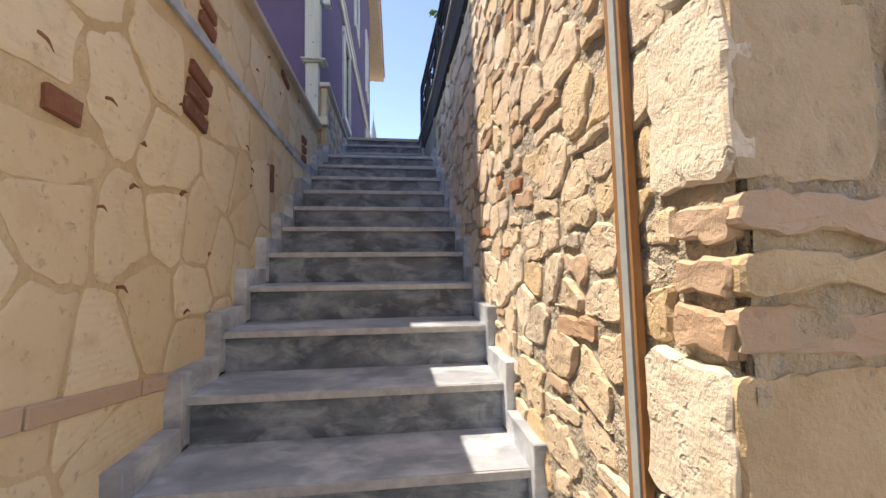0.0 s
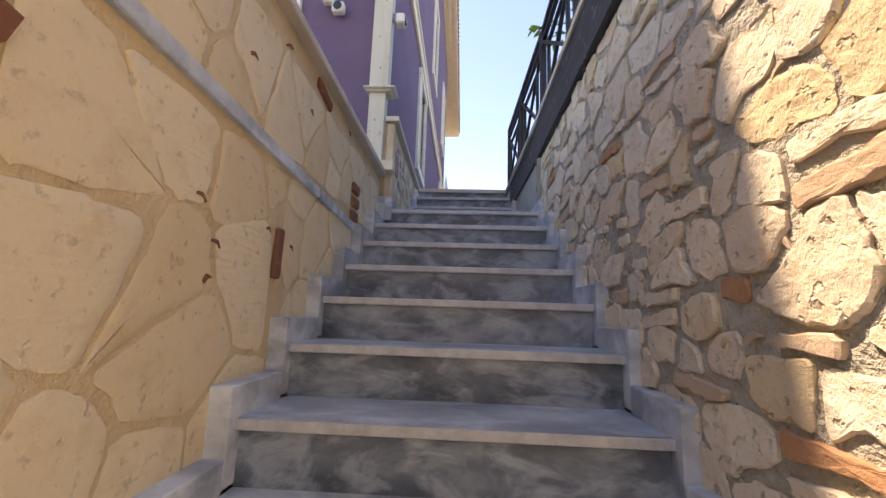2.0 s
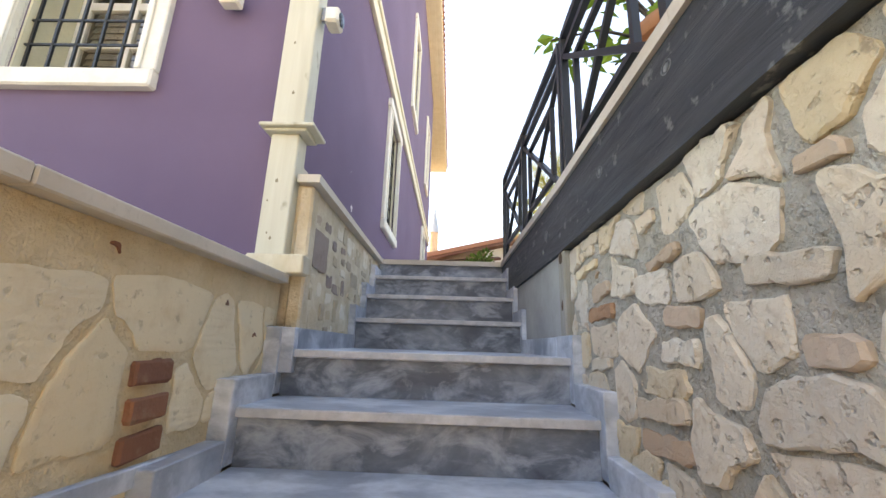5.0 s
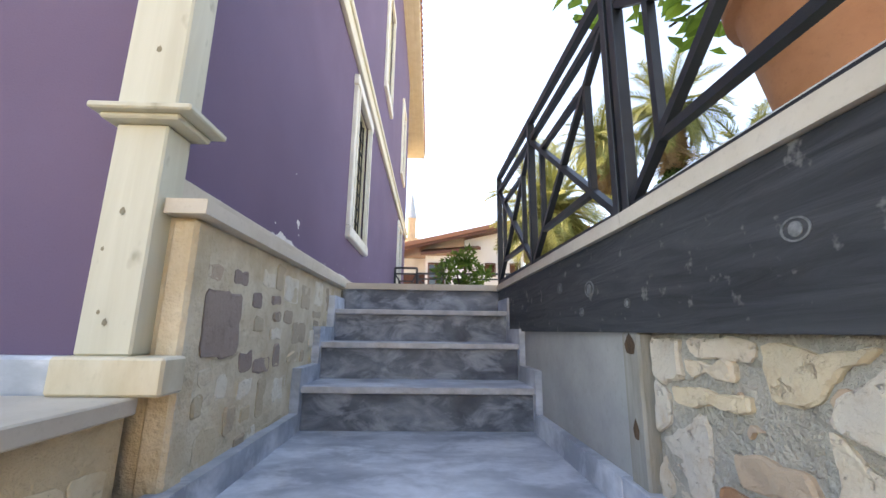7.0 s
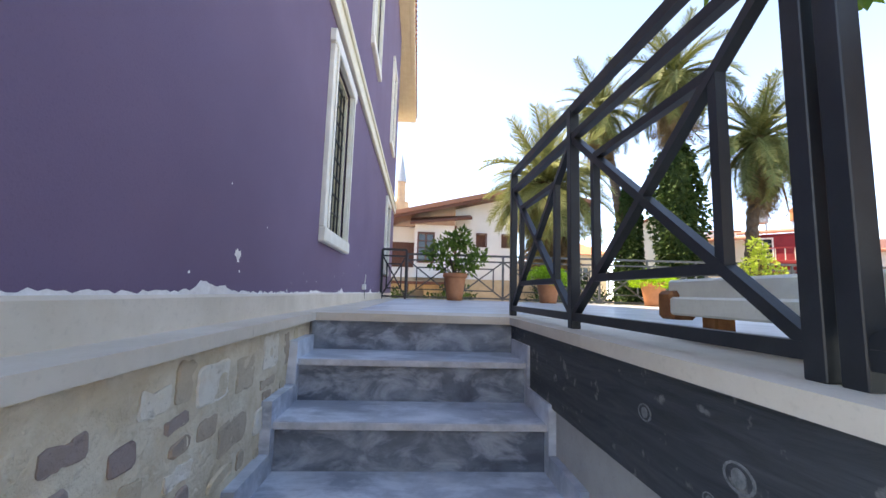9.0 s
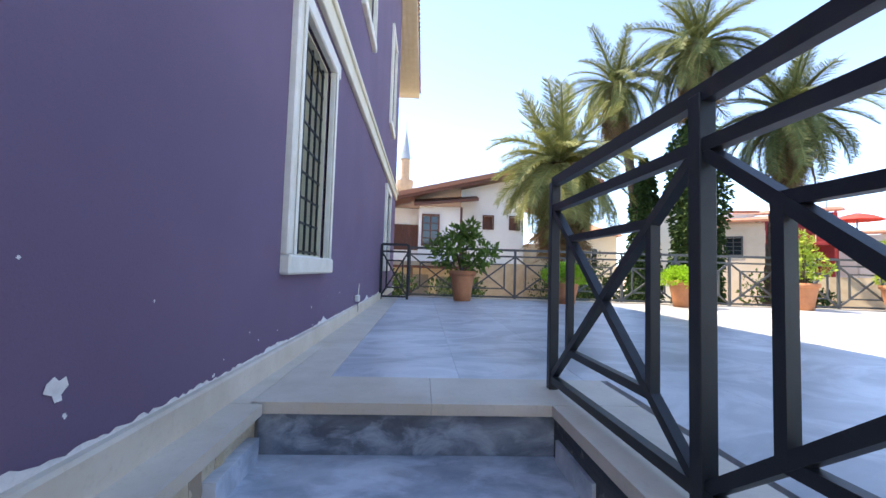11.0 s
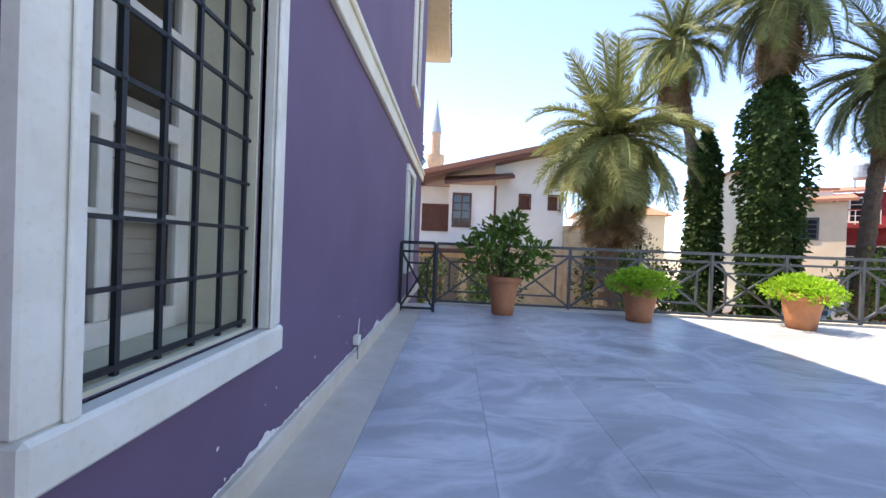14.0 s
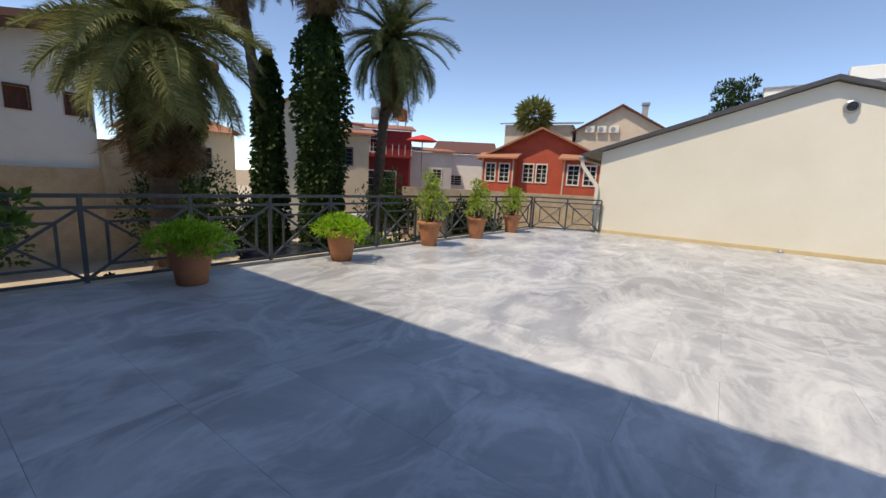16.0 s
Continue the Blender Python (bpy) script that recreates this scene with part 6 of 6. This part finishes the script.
part("balcony_rail", boxed(0, wd_, -1.1, -1.03, 7.45, 7.51), DARK_RED, dr)
for u in (0.1, wd_ - 0.2):
    part("balcony_post", boxed(u, u + 0.12, -1.06, -0.94, 1.4, 8.5), DARK_RED, dr)
for i, u in enumerate((2.6, 4.6)):
    tank = thing("water_tank", "rooftop water tank on a steel stand" if i == 0 else "orange rooftop water tank on a stand", "tank", md @ pose(u, 1.0, 9.0))
    part("drum", lathe([(0.42, 0.45), (0.45, 0.55), (0.45, 1.25), (0.30, 1.38)], 16), TIN if i == 0 else TERRACOTTA, tank)
    for sx in (-0.3, 0.3):
        for sy in (-0.3, 0.3):
            part("leg", boxed(sx - 0.03, sx + 0.03, sy - 0.03, sy + 0.03, -0.6, 0.46), TIN, tank)
umb = thing("parasol", "open red canvas parasol above the roof terrace", "parasol", pose(24.3, 25.5, 4.6))
part("canopy", lathe([(1.25, 2.75), (0.7, 3.02), (0.05, 3.2)], 8), RED_CLOTH, umb)
part("pole", barred((0, 0, -3.5), (0, 0, 3.1), 0.06), TIN, umb)
cottage("grey_house", "low pale grey rendered house", (25.3, 27.9), (28.2, 24.9), 5, 7.15, simple("pale_grey_render", (0.50, 0.48, 0.46), (0.58, 0.56, 0.53), 1.2, 0.9), [(2.6, 3.3, 4.8, 5.8)], "lean", 0.6, 0.25)
cottage("white_terrace_house", "white house with a dark timber pergola roof", (29.6, 27.7), (32.3, 23.3), 5, 7.3, PLASTER_WHITE, [(1.2, 2.4, 4.6, 5.4)], "lean", 1.4, 0.3, roof_mat=BROWN_WOOD)
rh, mrh, wr = cottage("red_house", "bright red house with white sash windows and two small bays", (28.55, 21.85), (29.75, 13.3), 8, 6.95, RED_PAINT, [(3.05, 3.75, 5.2, 6.45), (4.05, 4.75, 5.2, 6.45)], "gable_front", 2.0, 0.6)
for u0 in (0.0, wr - 2.5):
    b_ = part("bay_wall", pierced(u0, u0 + 2.5, 4.3, 6.8, 0.12, [(u0 + 0.35, u0 + 1.05, 5.15, 6.4), (u0 + 1.45, u0 + 2.15, 5.15, 6.4)]), RED_PAINT, rh)
    b_.location = (0, -0.85, 0)
    for u in (u0, u0 + 2.4):
        part("bay_side", boxed(u, u + 0.1, -0.73, 0, 4.3, 6.8), RED_PAINT, rh)
    for u in (u0 - 0.02, u0 + 2.42):
        part("corner_board", boxed(u, u + 0.1, -0.90, -0.852, 4.3, 6.8), PLASTER_BEIGE, rh)
    part("bay_floor", boxed(u0, u0 + 2.5, -0.85, 0, 4.2, 4.3), PLASTER_BEIGE, rh)
    for u in (u0 + 0.35, u0 + 1.45):
        wd = part("window", boxed(u - 0.09, u + 0.79, -0.90, -0.852, 6.4, 6.5), WHITE_PAINT, rh)
        for q in ((u - 0.09, u, 5.05, 6.4), (u + 0.7, u + 0.79, 5.05, 6.4), (u, u + 0.7, 5.05, 5.15)):
            part("frame", boxed(q[0], q[1], -0.90, -0.852, q[2], q[3]), WHITE_PAINT, wd)
        part("pane", boxed(u, u + 0.7, -0.78, -0.77, 5.15, 6.4), DARK_GLASS, wd)
        for f in (0.25, 0.5, 0.75):
            part("muntin", boxed(u, u + 0.7, -0.80, -0.785, 5.15 + 1.25 * f - 0.02, 5.15 + 1.25 * f + 0.02), WHITE_PAINT, wd)
        part("muntin", boxed(u + 0.33, u + 0.37, -0.81, -0.80, 5.15, 6.4), WHITE_PAINT, wd)
    bm = bmesh.new()
    vs = [bm.verts.new(p) for p in ((u0 - 0.35, -1.25, 6.78), (u0 + 2.85, -1.25, 6.78), (u0 + 2.85, 0, 7.15), (u0 - 0.35, 0, 7.15), (u0 - 0.35, -1.25, 6.9), (u0 + 2.85, -1.25, 6.9), (u0 + 2.85, 0, 7.3), (u0 - 0.35, 0, 7.3))]
    for f in ((3, 2, 1, 0), (4, 5, 6, 7), (0, 1, 5, 4), (1, 2, 6, 5), (2, 3, 7, 6), (3, 0, 4, 7)):
        bm.faces.new([vs[i] for i in f])
    part("bay_roof", bm, ROOF, rh)
uh, mu, wu = cottage("upper_house", "pale upper house with a gable, air conditioners and a chimney", (43.6, 19.6), (45.4, 11.4), 8, 10.3, PLASTER_BEIGE, [], "gable_front", 2.4, 0.5, roof_mat=BROWN_WOOD)
part("chimney", boxed(6.0, 6.55, 0.5, 1.1, 10.3, 12.9, 0.03), PLASTER_GREY, uh)
part("chimney_cap", boxed(5.9, 6.65, 0.4, 1.2, 12.9, 13.1), TIN, uh)
for i in range(3):
    ac = thing("air_conditioner", "white outdoor air conditioner unit on the wall", "air conditioner", mu @ pose(0.9 + 1.15 * i, -0.35, 10.1))
    part("casing", boxed(0, 0.9, 0, 0.34, 0, 0.65, 0.02), WHITE_PAINT, ac)
    part("fan_ring", lathe([(0.24, 0), (0.24, 0.03), (0.19, 0.03)], 16), TIN, ac).matrix_local = pose(0.35, -0.002, 0.33, 90, 0, 0)
cottage("slate_house", "far house with a long grey roof", (41.8, 27.0), (43.4, 19.9), 7, 10.9, PLASTER_BEIGE, [], "lean", 1.2, 0.5, roof_mat=TIN)
cottage("parapet_house", "far white house with a roof parapet", (40.6, 4.6), (39.9, -5.5), 8, 12.6, PLASTER_WHITE, [], "flat", 0.2, 0.2, roof_mat=TIN)
part("stair_head", boxed(4.6, 8, 1, 5, 12.7, 13.9, 0.02), PLASTER_WHITE, bpy.data.objects["parapet_house"])
garden_wall = tagged(link_bm("wall_garden", prism([(18.2, 22.0), (26.8, 11.4), (27.1, 11.6), (18.5, 22.2)], 0.5, 4.05), STONE_WALL), "brown rubble garden wall below the red house", "wall", kind="structure")

# far trees
def fan_palm(x, y, z, r, seed):
    rng = random.Random(seed)
    p = thing("fan_palm", "far fan palm with a round grey-green crown", "palm tree", pose(x, y, YARD2))
    part("trunk", lathe([(0.35, 0), (0.28, (z - YARD2) * 0.5), (0.3, z - YARD2)], 10), TRUNK, p)
    pts = []
    for _ in range(900):
        d = Vector((rng.gauss(0, 1), rng.gauss(0, 1), rng.gauss(0.25, 0.9))).normalized()
        q = r * rng.uniform(0.35, 0.75)
        pts.append((d.x * q, d.y * q, z - YARD2 + d.z * q, d.x, d.y, d.z))
    leaves("foliage", pts, r * 0.5, LEAF_PALM, p, rng, 0.25, long=4.0)

fan_palm(38.85, 23.0, 11.2, 1.8, 301)
con = thing("conifer", "dark rounded conifer beyond the cream roof", "tree", pose(50.4, 6.7, YARD2 + 0.7))
part("trunk", lathe([(0.4, 0), (0.25, 10.5)], 10), TRUNK, con)
rng = random.Random(302)
leaves("foliage", ball_points(rng, 4200, [(rng.uniform(-1.3, 1.3), rng.uniform(-1.5, 1.5), 10.2 + rng.uniform(0, 3.6), 0.95, 0.7) for _ in range(18)], 0), 0.30, LEAF_DARK, con, rng, 0.6)
far_tree = thing("cypress", "far dark tree beside the minaret", "tree", pose(-6.1, 62, YARD2 - 0.8))
part("trunk", lathe([(0.4, 0), (0.2, 18)], 8), TRUNK, far_tree)
leaves("foliage", ball_points(rng, 2500, [(rng.uniform(-0.5, 0.5), rng.uniform(-0.6, 0.6), 10 + i * 0.75, 1.0 - 0.035 * i, 0.7) for i in range(16)], 0), 0.45, LEAF_DARK, far_tree, rng, 0.6)

# parked cars
def car(m, paint, label):
    c = thing("car", label, "car", m)
    bm = bmesh.new()
    prof = [(-2.0, 0.35), (2.0, 0.35), (2.05, 0.75), (1.5, 0.95), (0.85, 1.02), (0.3, 1.45), (-1.35, 1.48), (-1.9, 1.0), (-2.05, 0.8)]
    a = [bm.verts.new((x, -0.82 + (0.14 if z > 1.1 else 0), z)) for x, z in prof]
    b = [bm.verts.new((x, 0.82 - (0.14 if z > 1.1 else 0), z)) for x, z in prof]
    bm.faces.new(a)
    bm.faces.new(b[::-1])
    for i in range(len(prof)):
        j = (i + 1) % len(prof)
        bm.faces.new((a[i], b[i], b[j], a[j]))
    bmesh.ops.bevel(bm, geom=list(bm.edges), offset=0.05, segments=2, affect="EDGES", clamp_overlap=True)
    part("body", bm, paint, c, smooth=False)
    for s in (-1, 1):
        bm = bmesh.new()
        vs = [bm.verts.new((x, s * y, z)) for x, y, z in ((-1.25, 0.80, 1.05), (0.65, 0.80, 1.05), (0.25, 0.715, 1.40), (-1.2, 0.715, 1.42))]
        vs += [bm.verts.new(v_.co + Vector((0, 0.03 * s, 0.0))) for v_ in vs[:4]]
        for f in ((0, 1, 2, 3), (7, 6, 5, 4), (0, 4, 5, 1), (1, 5, 6, 2), (2, 6, 7, 3), (3, 7, 4, 0)):
            bm.faces.new([vs[i] for i in f])
        part("side_window", bm, DARK_GLASS, c)
    for x0, z0, x1, z1 in ((0.90, 1.02, 0.36, 1.42), (-1.88, 1.04, -1.42, 1.44)):
        e = 0.03 if x0 > 0 else -0.03
        bm = bmesh.new()
        vs = [bm.verts.new(p) for p in ((x0 + e, -0.68, z0), (x0 + e, 0.68, z0), (x1 + e, 0.6, z1), (x1 + e, -0.6, z1), (x0 - e, -0.68, z0), (x0 - e, 0.68, z0), (x1 - e, 0.6, z1), (x1 - e, -0.6, z1))]
        for f in ((0, 1, 2, 3), (7, 6, 5, 4), (0, 4, 5, 1), (1, 5, 6, 2), (2, 6, 7, 3), (3, 7, 4, 0)):
            bm.faces.new([vs[i] for i in f])
        part("windscreen", bm, DARK_GLASS, c)
    for x in (-1.3, 1.3):
        for y in (-0.78, 0.78):
            w_ = part("wheel", lathe([(0.30, -0.10), (0.33, -0.07), (0.33, 0.07), (0.30, 0.10)], 20), RUBBER, c)
            w_.matrix_local = pose(x, y, 0.33, 90, 0, 0)
            part("rim", lathe([(0.2, -0.105), (0.2, 0.105)], 14), TIN, w_)
    for y in (-0.6, 0.6):
        part("headlight", boxed(1.98, 2.07, y - 0.16, y + 0.16, 0.68, 0.82, 0.02), WHITE_PAINT, c)
    return c

car(pose(13.2, 27.0, YARD2, 0, 0, 35), CAR_PAINT, "white hatchback parked on the earth yard")
car(pose(16.2, 23.6, YARD2, 0, 0, 30), CAR_PAINT, "white hatchback parked by the garden")
car(pose(7.4, 16.6, YARD2, 0, 0, 20), simple("dark_car_paint", (0.03, 0.035, 0.04), (0.045, 0.05, 0.055), 2, 0.25, 0.0), "dark car parked below the terrace")

# ---- terrace tiles ----
floor_bed = tagged(link_bm("floor", prism([(0.61, 0.45), (12.0, 0.45), (12.0, rail_y(12) - 0.1), (-0.63, rail_y(-0.63) - 0.1), (-0.63, 6.19), (0.61, 6.19)], 3.301, 3.325), CONCRETE), "terrace floor of large grey swirled marble tiles", "floor", kind="structure")
TW, TL, J = 0.575, 1.15, 0.0014
def lay_tile(x0, x1, y0, y1):
    c = [(x, min(y, rail_y(x) - 0.112)) for x, y in ((x0, y0), (x1, y0), (x1, y1), (x0, y1))]
    if c[2][1] - c[1][1] < 0.05 or c[3][1] - c[0][1] < 0.05:
        return
    ob = link_bm("tile", prism(c, 3.322, TOP - 0.001), MARBLE_TILE)
    ob.parent = floor_bed
for i in range(22):
    x0 = -0.638 + i * TW
    x1 = min(x0 + TW - J, 11.98)
    off = 0.0 if i % 2 == 0 else TL * 0.37
    for j in range(-6, 7):
        y0 = 6.19 + off + j * TL
        y1 = y0 + TL - J
        if x0 < 0.45:
            y0 = max(y0, 6.187)
        y0 = max(y0, 0.46)
        if y1 - y0 < 0.06:
            continue
        if x0 < 0.62 < x1 and y0 < 6.15:
            lay_tile(0.618, x1, y0, y1)
            continue
        lay_tile(x0, x1, y0, y1)
